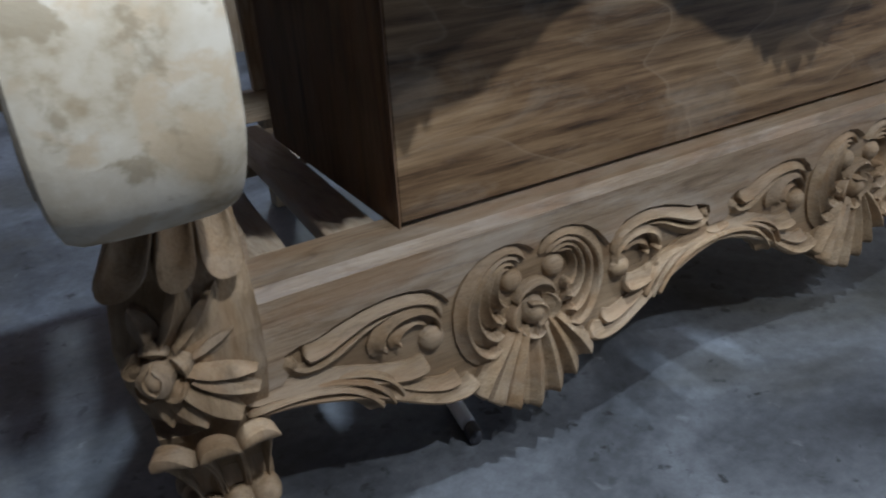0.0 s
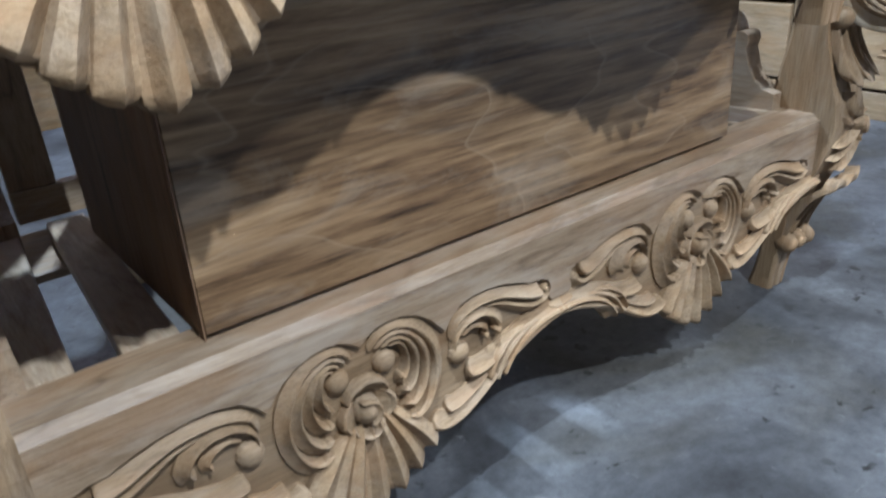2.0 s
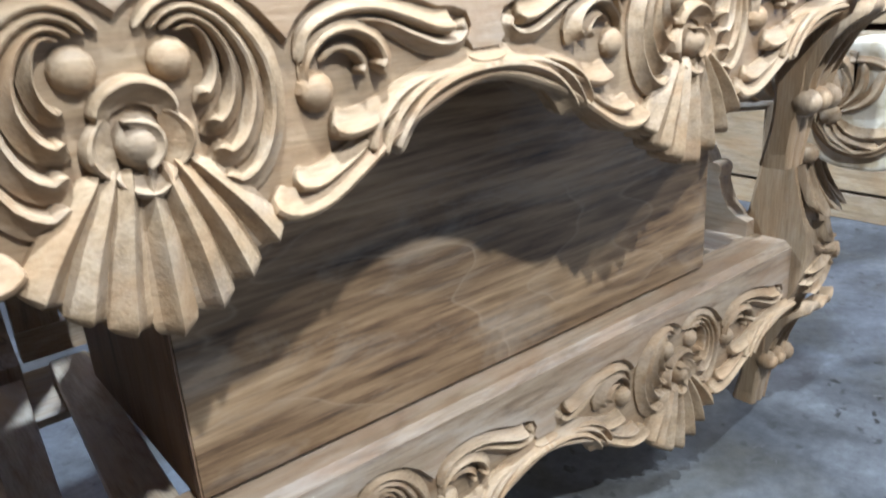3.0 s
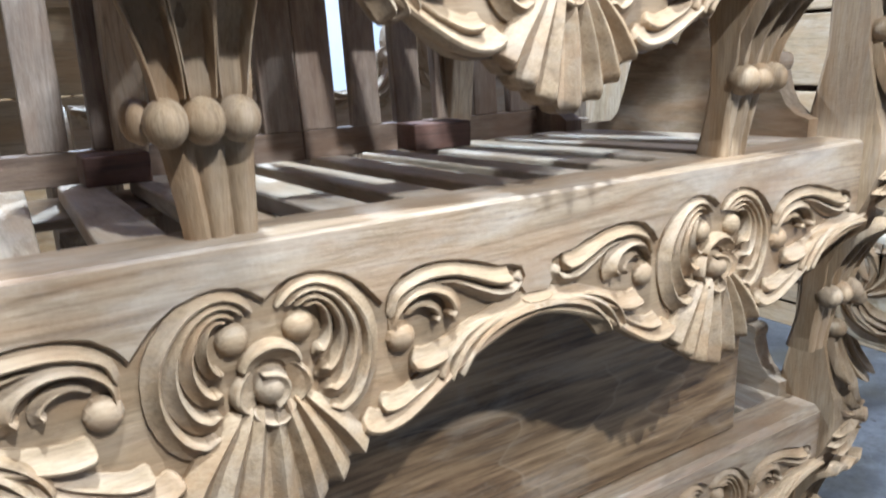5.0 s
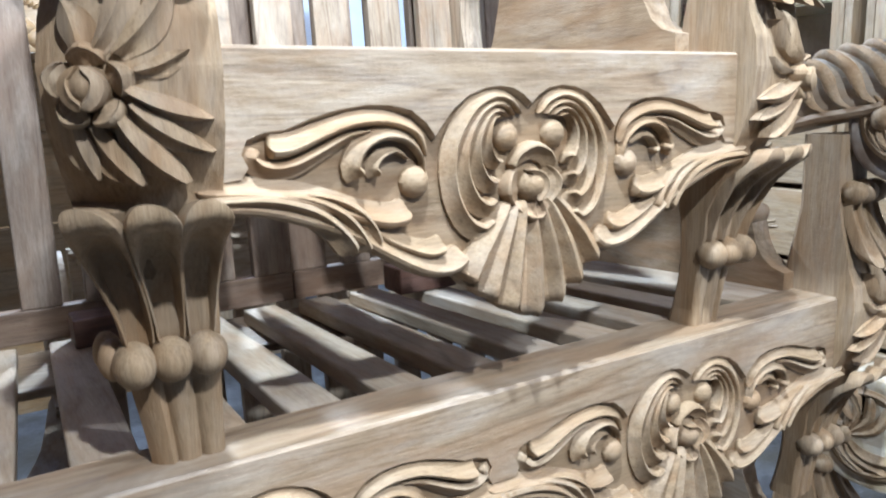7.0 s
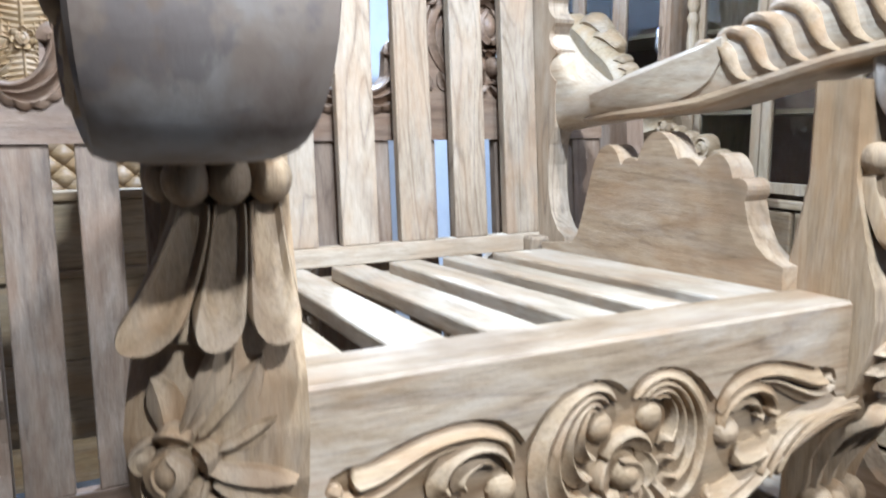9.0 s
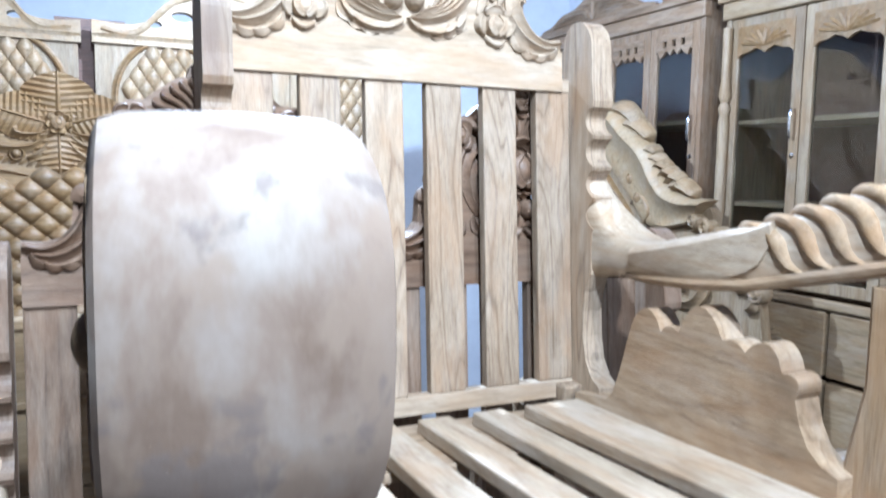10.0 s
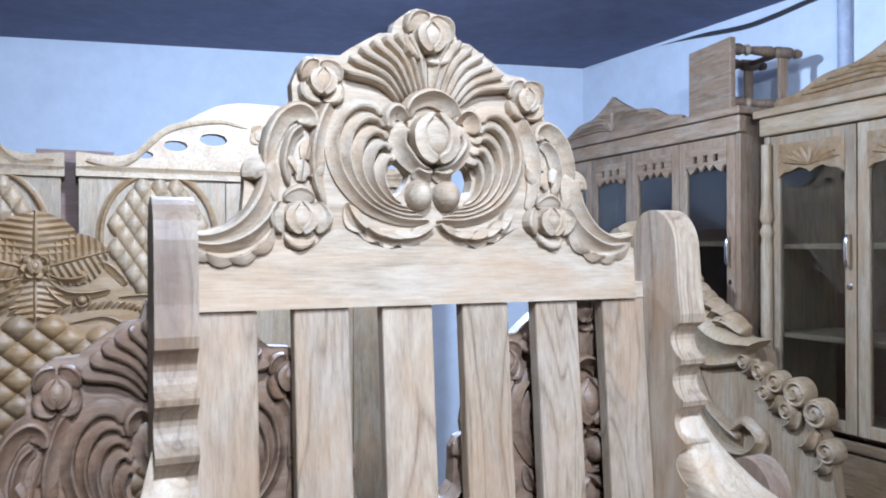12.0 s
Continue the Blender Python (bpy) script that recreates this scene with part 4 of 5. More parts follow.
    cutting("tulip_leaf", [
        ([(0.004, 1.166), (0.020, 1.168), (0.036, 1.180), (0.050, 1.200), (0.047, 1.218), (0.036, 1.222)], 0.024, 0.2, even),
        ([(0.034, 1.232), (0.050, 1.246), (0.062, 1.236), (0.060, 1.220)], 0.024, 0.2, even),
        ([(0.0, 1.163), (0.014, 1.158), (0.028, 1.164)], 0.018, 0.2, even)], 0.026)
    cutting("side_leaf", [
        ([(0.212, 1.118), (0.221, 1.150), (0.220, 1.188), (0.205, 1.222), (0.184, 1.236), (0.170, 1.228), (0.172, 1.216)], 0.024, -0.3, (0.5, 1.0, 1.1)),
        ([(0.150, 1.116), (0.160, 1.150), (0.160, 1.190), (0.150, 1.226), (0.140, 1.246)], 0.021, -0.3, even),
        ([(0.196, 1.140), (0.200, 1.168), (0.192, 1.200), (0.178, 1.214)], 0.016, -0.2, even)])
    for s in (-1, 1):
        pt = mirrored(put, s)
        bm = bmesh.new()
        for u, v, a in ((0.182, 1.146, 100), (0.176, 1.174, 108), (0.190, 1.156, 60), (0.170, 1.152, 130)):
            leaf(bm, pt, u, v, radians(a), 0.030, 0.019, 0.015)
        pieces("side_leaf", bm, cut_wood, board)
    cutting("end_scroll", [
        ([(0.334, 1.078), (0.298, 1.072), (0.262, 1.084), (0.236, 1.110), (0.222, 1.142), (0.226, 1.163), (0.240, 1.160), (0.242, 1.146)], 0.028, -0.3, (0.5, 1.0, 0.9)),
        ([(0.318, 1.066), (0.284, 1.062), (0.250, 1.072), (0.224, 1.094), (0.210, 1.118)], 0.020, -0.3, even)], 0.024)
    for s in (-1, 1):
        pt = mirrored(put, s)
        # overlapping leaf tips along the two garlands
        bm = bmesh.new()
        for k in range(5):
            u, v, a = ((0.004, 1.092, -40), (0.024, 1.078, -14), (0.050, 1.073, 4), (0.076, 1.076, 24), (0.100, 1.086, 42))[k]
            leaf(bm, pt, u, v, radians(a), 0.040, 0.024, 0.022, bend=0.5)
        for k in range(4):
            u, v, a = ((0.318, 1.070, 222), (0.298, 1.056, 196), (0.272, 1.051, 170), (0.246, 1.058, 146))[k]
            leaf(bm, pt, u, v, radians(a), 0.042, 0.024, 0.020, bend=-0.5)
        pieces("garland_leaf", bm, cut_wood, board)
        for u, v, r in ((0.152, 1.276, 0.036), (0.184, 1.100, 0.042)):
            bm = bmesh.new()
            rose(bm, pt, u, v, r, 0.024, 0.003, 4, 0.75 if r < 0.04 else 0.0)
            pieces("petal", bm, cut_wood, board)
        bm = bmesh.new()
        dome(bm, pt, 0.0205, 1.133, 0.022, 0.030, ru=0.0195)
        part("scroll_boss", bm, cut_wood, board, "", True)
    bm = bmesh.new()
    dome(bm, put, 0, 1.210, 0.036, 0.036, ru=0.032, seg=16)
    for q in (-1, 1):
        stroke(bm, put, [(q * 0.004, 1.244), (q * 0.024, 1.222), (q * 0.020, 1.192), (q * 0.002, 1.178)], 0.018, 0.007, -0.4 * q, base=0.029, n=10, sink=0.02)
    stroke(bm, put, [(-0.036, 1.240), (-0.026, 1.258), (0, 1.268), (0.026, 1.258), (0.036, 1.240)], 0.024, 0.028, 0.3, n=14, grow=(0.8, 1, 0.8))
    pieces("tulip", bm, cut_wood, board)
    bm = bmesh.new()
    rose(bm, put, 0, 1.350, 0.044, 0.030, 0.004, 4, 0.6)
    pieces("petal", bm, cut_wood, board)


def bench(name, n, m, label, drop=0.0, end_wood=None, back=None):
    end_wood = end_wood or sanded_teak
    long_wood, up_wood, cut_wood = back or (teak_pale, teak_z, teak_pale)
    root = thing(name, label, "chair" if n == 1 else "sofa", m)
    hw = HALF[n]
    bm = box(bmesh.new(), -hw, hw, 0.0, 0.088, SEAT - 0.036, SEAT)
    bmesh.ops.bevel(bm, geom=[e for e in bm.edges if all(abs(v.co.y) < 1e-5 and v.co.z > SEAT - 0.01 for v in e.verts)], offset=0.013 if drop else 0.004, segments=1, affect="EDGES")
    part("front_rail", bm, teak_x, root, "front seat rail with a bevelled edge")
    apron(root, n, drop > 0)
    zb = SEAT - 0.018
    # slats of the seat, running front to back and falling slightly
    edges = [-0.240 + 0.118 * k for k in range(5)] if n == 1 else [-0.599 + 0.118 * k for k in range(11)]
    cuts = [(-hw + 0.0, edges[0] - 0.05)] + [(a, b - 0.05) for a, b in zip(edges, edges[1:])] + [(edges[-1], hw)]
    for a, b in cuts:
        bm = box(bmesh.new(), a, b, 0.0885, 0.655, SEAT - 0.027, SEAT - 0.001, 0.004)
        for v in bm.verts:
            v.co.z -= 0.02 * (v.co.y - 0.0885) / 0.56
            v.co.x *= 1 - 0.07 * (v.co.y - 0.0885) / 0.56
        part("seat_slat", bm, teak_pale_lit, root)
    block("rear_rail", (-hw + 0.02, hw - 0.02, 0.50, 0.70, SEAT - 0.062, SEAT - 0.0465), teak_x, root)
    tilt = lambda z: 0.70 + 0.082 * (z - SEAT)
    for s in (-1, 1):
        arm_post(root, s, hw)
        arm(root, s, hw, drop, end_wood, (-0.024 if s < 0 else 0.021) if n == 1 else -0.088)
        side_panel(root, s, hw)
        bm = box(bmesh.new(), -0.028, 0.028, -0.02, 0.035, 0.0, SEAT, 0.006)
        for v in bm.verts:
            v.co += Vector((s * (hw - 0.02), 0.69 + 0.05 * (1 - v.co.z / SEAT) ** 2, 0))
        part("rear_leg", bm, teak_z, root)
    backs = [0.022] if n == 1 else [-0.294, 0.298]
    bw, lift = (0.335, 0.0) if n == 1 else (0.2955, 0.03)
    foot = SEAT + (0.005 if n == 1 else 0.026)
    ends = (-0.336, 0.381) if n == 1 else (-0.626, 0.630)
    for x in ends:
        back_post(root, x, tilt, up_wood)
    for cx in backs:
        for nm, z0, z1 in (("bottom_rail", SEAT - 0.03, foot), ("top_rail", 0.985 + lift, 1.01 + lift)):
            bm = box(bmesh.new(), cx - bw, cx + bw, 0.0, 0.026, z0, z1, 0.002)
            for v in bm.verts:
                v.co.y += tilt(v.co.z)
            part(nm, bm, long_wood, root)
        step, gap = (0.35, 0.0225) if n == 1 else (0.34, 0.0185)
        xs = [bw * step * (k - 2) for k in range(5)]
        for a, b in zip([-bw] + [x + gap for x in xs], [x - gap for x in xs] + [bw]):
            bm = box(bmesh.new(), cx + a, cx + b, 0.001, 0.024, foot, 0.985 + lift, 0.003)
            for v in bm.verts:
                v.co.y += tilt(v.co.z)
            part("back_slat", bm, up_wood, root)
        crest(root, cx - (0.02 if n == 1 else 0.0), tilt, long_wood, cut_wood, bw / 0.335, lift)
    return root


bench("carved_sofa", 2, pose(1.001, 0.90, 0.0), "raw carved teak two-seat sofa standing on the concrete floor", 0.045, cream_paste)
# back parts take the darker copy that holds the armchair's shadow
bench("carved_sofa", 2, pose(0.79, 0.757, 0.617), "carved teak two-seat sofa, back coloured for shade, stacked on a box", back=(shaded_x, shaded_z, shaded_x))
bench("carved_armchair", 1, pose(0.817, 0.731, 1.027), "raw carved teak armchair standing on the seat of the sofa")

# box of panels that carries the middle sofa
crate = thing("panel_box", "brown teak-veneer panel box standing on the sofa seat", "box")
block("front_panel", (0.484, 1.482, 0.945, 0.965, 0.4175, 0.965), ply, crate, "brown figured veneer front panel", 0.0015)
for x in (0.484, 1.464):
    block("side_panel", (x, x + 0.018, 0.9655, 1.40, 0.406, 0.965), ply_edge, crate, "", 0.001)
for k in range(3):
    block("veneer_edge", (0.4815, 0.4837, 0.9465 + k * 0.0062, 0.9505 + k * 0.0062, 0.408, 0.963), ply_edge, crate, "", 0.0)

tagged(block("wood_block", (0.375, 0.475, 1.33, 1.395, 1.0085, 1.056), dark_block, None, "dark reddish-brown offcut block on the sofa seat", 0.003), "", "block", "offcuts on the seat")
tagged(block("wood_block", (0.95, 1.08, 1.30, 1.37, 1.0115, 1.062), dark_block, None, "dark reddish-brown offcut block on the sofa seat", 0.003), "", "block", "offcuts on the seat")


# ---- back of the shop ----
def headboard_tall(x0, x1, y, label, ox):
    root = thing("carved_headboard", label, "headboard")
    w = x1 - x0
    cx = (x0 + x1) / 2
    n = 5
    for k in range(n):
        a, b = x0 + w * k / n, x0 + w * (k + 1) / n - 0.003
        block("plank", (a, b, y, y + 0.03, 0.0, 2.42), pine_z, root, "", 0.002)
    put = lambda u, v, h: Vector((cx + u, y - h, v))
    hw = w / 2 + 0.01
    half = [(hw, 2.40), (hw, 2.50), (hw * 0.8, 2.49), (hw * 0.66, 2.525), (hw * 0.5, 2.62), (hw * 0.28, 2.72), (0.1, 2.75), (0, 2.752)]
    holes = []
    for u, v, r in ((0.62, 2.50, 0.03), (0.46, 2.545, 0.042), (0.26, 2.58, 0.05)):
        for s in (1, -1):
            holes.append([(s * u * hw * 1.05 + r * 1.2 * math.cos(a), v + r * 0.55 * math.sin(a)) for a in [i * math.pi / 5 for i in range(10)]])
    line = smooth_line(half[1:], 24)
    bm = bmesh.new()
    prism(bm, [half[0], *line, *[(-u, v) for u, v in reversed(line[:-1])], (-half[0][0], half[0][1])], put, -0.035, 0.02, holes)
    top = part("crest", bm, pine_x, root, "pierced carved crest rail")
    bm = bmesh.new()
    rose(bm, lambda u, v, h: put(u, v, h + 0.02), 0, 2.61, 0.055, 0.02)
    pieces("petal", bm, pine_x, top)
    bm = bmesh.new()
    for s in (-1, 1):
        stroke(bm, lambda u, v, h: put(u, v, h + 0.02), [(s * 0.06, 2.64), (s * 0.2, 2.66), (s * 0.4, 2.61), (s * hw * 0.75, 2.46), (s * hw * 0.95, 2.465)], 0.03, 0.012, n=20)
    stroke(bm, lambda u, v, h: put(u, v, h + 0.02), [(-hw, 2.435), (0, 2.435), (hw, 2.435)], 0.02, 0.01, n=20, grow=(1, 1, 1))
    part("moulding", bm, pine_x, top, "", True)
    # ovals of buttoned padding in carved wood
    for ou in (ox, -ox):
        at = lambda u, v, h: put(u + ou, v, h)
        bm = bmesh.new()
        for i in range(-4, 5):
            for j in range(-5, 6):
                u, v = i * 0.068 + (0.034 if j % 2 else 0), 2.15 + j * 0.052
                if (u / 0.19) ** 2 + ((v - 2.15) / 0.24) ** 2 < 1:
                    pad(bm, at, u, v, 0.037, 0.056, 0.030)
        pieces("pad", bm, pine_x, root)
        bm = bmesh.new()
        stroke(bm, at, [(0.235 * math.cos(radians(a)), 2.15 + 0.28 * math.sin(radians(a))) for a in range(0, 361, 15)], 0.03, 0.02, 0, n=60, grow=(1, 1, 1))
        part("oval_rope", bm, gold_wood, root, "", True)
    return root


headboard_tall(-1.15, 0.298, 4.10, "pale carved headboard with a pierced crest beside its twin", 0.44)
# added dark plank in place of the shade in the headboards' gap
tagged(block("dark_plank", (0.20, 0.50, 4.16, 4.18, 0.0, 2.52), dark_block, None, "dark plank added behind the headboards for the shade between them", 0.002), "", "plank")
headboard_tall(0.362, 1.85, 4.05, "pale carved headboard with a pierced crest beside its twin", -0.43)


def bed_end(x0, x1, y):
    """Plain plank bed end: three boards with a pale cap between two square posts."""
    root = thing("bed_end", "plain pale plank bed end standing behind the sofas", "bed end")
    for z0, z1 in ((0.92, 1.115), (1.12, 1.322), (1.327, 1.492)):
        block("plank", (x0 + 0.06, x1 - 0.06, y, y + 0.025, z0, z1), pine_plank, root, "", 0.003)
    block("cap", (x0 + 0.0605, x1 - 0.0605, y - 0.012, y + 0.037, 1.4925, 1.515), pine_plank, root, "pale top cap", 0.004)
    block("ledge", (x0 + 0.0605, x1 - 0.0605, y - 0.014, y - 0.0005, 1.314, 1.332), pine_plank, root, "pale ledge strip", 0.003)
    for x in (x0, x1 - 0.059):
        block("post", (x, x + 0.059, y - 0.015, y + 0.04, 0.0, 1.53), pine_z, root, "", 0.005)


# left part is an unseen extension that blocks the back lamp's light
bed_end(-0.95, 0.72, 2.06)


def headboard_tufted(cx, y):
    root = thing("tufted_headboard", "yellowish carved headboard with a flower crest and diamond padding", "headboard")
    put = lambda u, v, h: Vector((cx + u, y - h, v))
    hw = 0.85
    half = [(hw, 1.70), (hw * 0.8, 1.78), (hw * 0.55, 1.85), (0.36, 1.92), (0.28, 2.05), (0.12, 2.12), (0.05, 2.2), (0, 2.23)]
    line = smooth_line(half, 24)
    bm = bmesh.new()
    prism(bm, [(hw, 0.0), *line, *[(-u, v) for u, v in reversed(line[:-1])], (-hw, 0.0)], put, -0.04, 0.0)
    part("board", bm, gold_wood, root)
    for i in range(-7, 8):
        for j in range(16):
            u, v = i * 0.118 + (0.059 if j % 2 else 0), 1.04 + j * 0.05
            if abs(u) < hw - 0.06 and v < 1.80 - 0.16 * (abs(u) / hw) ** 1.2 + 0.0:
                bm = bmesh.new()
                pad(bm, put, u, v, 0.064, 0.056, 0.046)
                part("pad", bm, gold_wood, root, "", True)
                bm = bmesh.new()
                dome(bm, put, u + 0.059, v, 0.009, 0.012, seg=8)
                part("button", bm, gold_wood, root, "", True)
    bm = bmesh.new()
    rope = smooth_line([(-hw, 1.69), (-0.5, 1.80), (-0.3, 1.87), (0, 1.845), (0.3, 1.87), (0.5, 1.80), (hw, 1.69)], 60)
    for k in range(60):
        (u0, v0), (u1, v1) = rope[k], rope[k + 1]
        stroke(bm, put, [(u0 - 0.003, v0 - 0.014), ((u0 + u1) / 2, (v0 + v1) / 2), (u1 + 0.003, v1 + 0.014)], 0.02, 0.016, n=4)
    pieces("rope_twist", bm, gold_wood, root)
    bm = bmesh.new()
    for a, L, w, n in ((90, 0.235, 0.29, 9), (16, 0.275, 0.20, 11), (164, 0.275, 0.20, 11), (-90, 0.20, 0.20, 8)):
        ribbed_leaf(bm, put, 0, 2.015, radians(a), L, w, 0.024, n)
    pieces("flower_leaf", bm, gold_wood, root)
    bm = bmesh.new()
    rose(bm, put, 0, 2.03, 0.055, 0.035, 0.015, 7)
    pieces("petal", bm, gold_wood, root)
    for s in (-1, 1):
        pt = mirrored(put, s)
        bm = bmesh.new()
        stroke(bm, pt, [(0.04, 1.995), (0.09, 1.975), (0.145, 1.972), (0.175, 1.985), (0.172, 2.004), (0.155, 2.002)], 0.034, 0.036, n=16)
        stroke(bm, pt, [(0.035, 1.985), (0.07, 1.945), (0.12, 1.918), (0.20, 1.915), (0.27, 1.93)], 0.036, 0.028, n=16)
        stroke(bm, pt, [(0.025, 1.97), (0.055, 1.915), (0.095, 1.880), (0.125, 1.872)], 0.032, 0.028, n=14)
        stroke(bm, pt, [(0.19, 2.03), (0.25, 2.035), (0.30, 1.99), (0.33, 1.95)], 0.036, 0.02, n=14)
        stroke(bm, pt, [(0.3, 1.9), (0.42, 1.9), (0.5, 1.85), (0.47, 1.81)], 0.03, 0.02, n=14)
        stroke(bm, pt, [(0.12, 1.8), (0.25, 1.82), (0.33, 1.77), (0.28, 1.73), (0.25, 1.76)], 0.026, 0.018, n=16)
        dome(bm, pt, 0.165, 1.893, 0.020, 0.03)
        stroke(bm, pt, [(0.165 + 0.03 * math.cos(k * 0.7), 1.893 + 0.03 * math.sin(k * 0.7)) for k in range(10)], 0.014, 0.02, n=24, grow=(1, 1, 1))
        pieces("carved_scroll", bm, gold_wood, root)


headboard_tufted(0.21, 3.93)


def cabinet(name, label, x, y0, y1, top, doors, wood_up, wood_long, base_top, pierced):
    """Glass-fronted hutch over a drawer base, its face towards -x."""
    root = thing(name, label, "cabinet")
    back = 3.56
    st = 0.05
    block("side", (x, back, y0, y0 + 0.03, 0, top), wood_up, root, "", 0.002)
    block("side", (x, back, y1 - 0.03, y1, 0, top), wood_up, root, "", 0.002)
    # darker than the cabinet's wood: shade inside it put into the colour
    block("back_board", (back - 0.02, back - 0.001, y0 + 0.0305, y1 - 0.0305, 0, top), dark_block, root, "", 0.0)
    block("top_board", (x - 0.04, back, y0 - 0.03, y1 + 0.03, top, top + 0.035), wood_long, root, "", 0.006)
    block("cornice", (x - 0.02, x + 0.03, y0 - 0.012, y1 + 0.012, top - 0.08, top - 0.0005), wood_long, root, "", 0.008)
    for z in (base_top + 0.04, base_top + 0.04 + (top - base_top) * 0.27, base_top + 0.04 + (top - base_top) * 0.55):
        block("shelf", (x + 0.04, back - 0.021, y0 + 0.031, y1 - 0.031, z, z + 0.022), pine_x, root, "", 0.001)
    w = (y1 - y0 - 0.06) / doors
    for k in range(doors):
        a, b = y0 + 0.03 + w * k + 0.003, y0 + 0.03 + w * (k + 1) - 0.003
        z0, z1 = base_top + 0.06, top - 0.085
        bm = bmesh.new()
        for d in ((x, x + 0.028, a, a + st, z0, z1), (x, x + 0.028, b - st, b, z0, z1), (x + 0.001, x + 0.027, a + st, b - st, z0, z0 + st), (x + 0.001, x + 0.027, a + st, b - st, z1 - st, z1)):
            box(bm, *d, 0.003)
        door = part("door", bm, wood_up, root, "glazed door frame")
        block("pane", (x + 0.012, x + 0.016, a + st - 0.005, b - st + 0.005, z0 + st - 0.005, z1 - st + 0.005), glass, door, "clear glass pane", 0.0)
        put = lambda u, v, h: Vector((x + 0.010 - h, (a + b) / 2 - u, z1 - st + v))
        iw = (b - a) / 2 - st + 0.004
        edge = [(iw, 0.01), (iw, -0.09), (iw * 0.9, -0.075), (iw * 0.75, -0.11), (iw * 0.55, -0.095), (iw * 0.4, -0.075), (iw * 0.2, -0.10), (0, -0.07)]
        if not pierced:
            edge = [(iw, 0.01), (iw, -0.135), (iw * 0.85, -0.115), (iw * 0.6, -0.11), (iw * 0.35, -0.095), (iw * 0.15, -0.105), (0, -0.12)]
        holes = []
        if pierced:
            for u in (-0.5, 0, 0.5):
                holes.append([(u * iw + 0.022 * math.cos(t * math.pi / 4) * (1 if t % 2 else 0.6), -0.042 + 0.026 * math.sin(t * math.pi / 4) * (1 if t % 2 else 0.6)) for t in range(8)])
        bm = bmesh.new()
        prism(bm, edge + [(-u, v) for u, v in reversed(edge[:-1])], put, 0, 0.014, holes)
        part("valance", bm, gold_wood if not pierced else brown_y, door, "carved scalloped valance")
        if not pierced:
            bm = bmesh.new()
            for i in range(9):
                t = radians(20 + 17.5 * i)
                stroke(bm, put, [(0, -0.09), (0.5 * iw * math.cos(t), -0.09 + 0.045 * math.sin(t)), (0.92 * iw * math.cos(t), -0.095 + 0.085 * math.sin(t))], 0.016, 0.01, base=0.014, n=6)
            pieces("valance_rib", bm, gold_wood, door)
        if k == doors - 1 and not pierced or (pierced and k == 0):
            hy = a + 0.025
            bm = bmesh.new()
            pts = spline([(x - 0.002, hy, 2.02), (x - 0.028, hy, 2.03), (x - 0.032, hy, 2.085), (x - 0.028, hy, 2.14), (x - 0.002, hy, 2.15)], 16)
            rings(bm, [[p + Vector((0.006 * math.cos(q) * 0.7, 0.007 * math.sin(q), 0.003 * math.cos(q))) for q in [i * math.pi / 4 for i in range(8)]] for p in pts])
            part("handle", bm, chrome, door, "chrome bow handle", True)
            bm = bmesh.new()
            rings(bm, [[Vector((x - d, hy + r * math.cos(i * math.pi / 6), 1.945 + r * math.sin(i * math.pi / 6))) for i in range(12)] for r, d in ((0.012, -0.001), (0.012, 0.006), (0.006, 0.008))])
            part("lock", bm, chrome, door, "round chrome lock", True)
    # drawer base
    block("base_top", (x - 0.03, x + 0.0, y0, y1, base_top, base_top + 0.04), wood_long, root, "", 0.008)
    rows = 4
    for r in range(rows):
        z0, z1 = 0.1 + (base_top - 0.1) * r / rows + 0.012, 0.1 + (base_top - 0.1) * (r + 1) / rows - 0.012
        for k in range(2):
            a, b = y0 + 0.03 + (y1 - y0 - 0.06) * k / 2 + 0.01, y0 + 0.03 + (y1 - y0 - 0.06) * (k + 1) / 2 - 0.01
            dr = block("drawer", (x - 0.012, x + 0.03, a, b, z0, z1), pine_x, root, "pale drawer front with a carved onlay", 0.006)
            put = lambda u, v, h: Vector((x - 0.012 - h, (a + b) / 2 + u, (z0 + z1) / 2 + v))
            bm = bmesh.new()
            for i in range(7):
                t = radians(i * 30)
                stroke(bm, put, [(0, -0.02), (0.05 * math.cos(t), -0.02 + 0.035 * math.sin(t)), (0.1 * math.cos(t), -0.02 + 0.05 * math.sin(t))], 0.016, 0.008, n=6)
            pieces("onlay", bm, pine_x, dr)
    block("plinth", (x + 0.0, x + 0.03, y0 + 0.031, y1 - 0.031, 0, 0.1), wood_long, root, "", 0.003)
    return root


cab_b = cabinet("glass_cabinet", "pale wooden glazed cabinet with a carved cornice", 3.12, 1.70, 3.02, 2.67, 3, pine_z, pine_x, 1.30, False)
cab_a = cabinet("glass_cabinet", "brown wooden glazed cabinet with pierced valances", 3.06, 3.10, 4.62, 2.70, 4, brown_z, brown_y, 1.30, True)
cabinet("glass_cabinet", "pale wooden glazed cabinet beside the others", 3.14, 0.32, 1.66, 2.60, 3, pine_z, pine_x, 1.30, False)

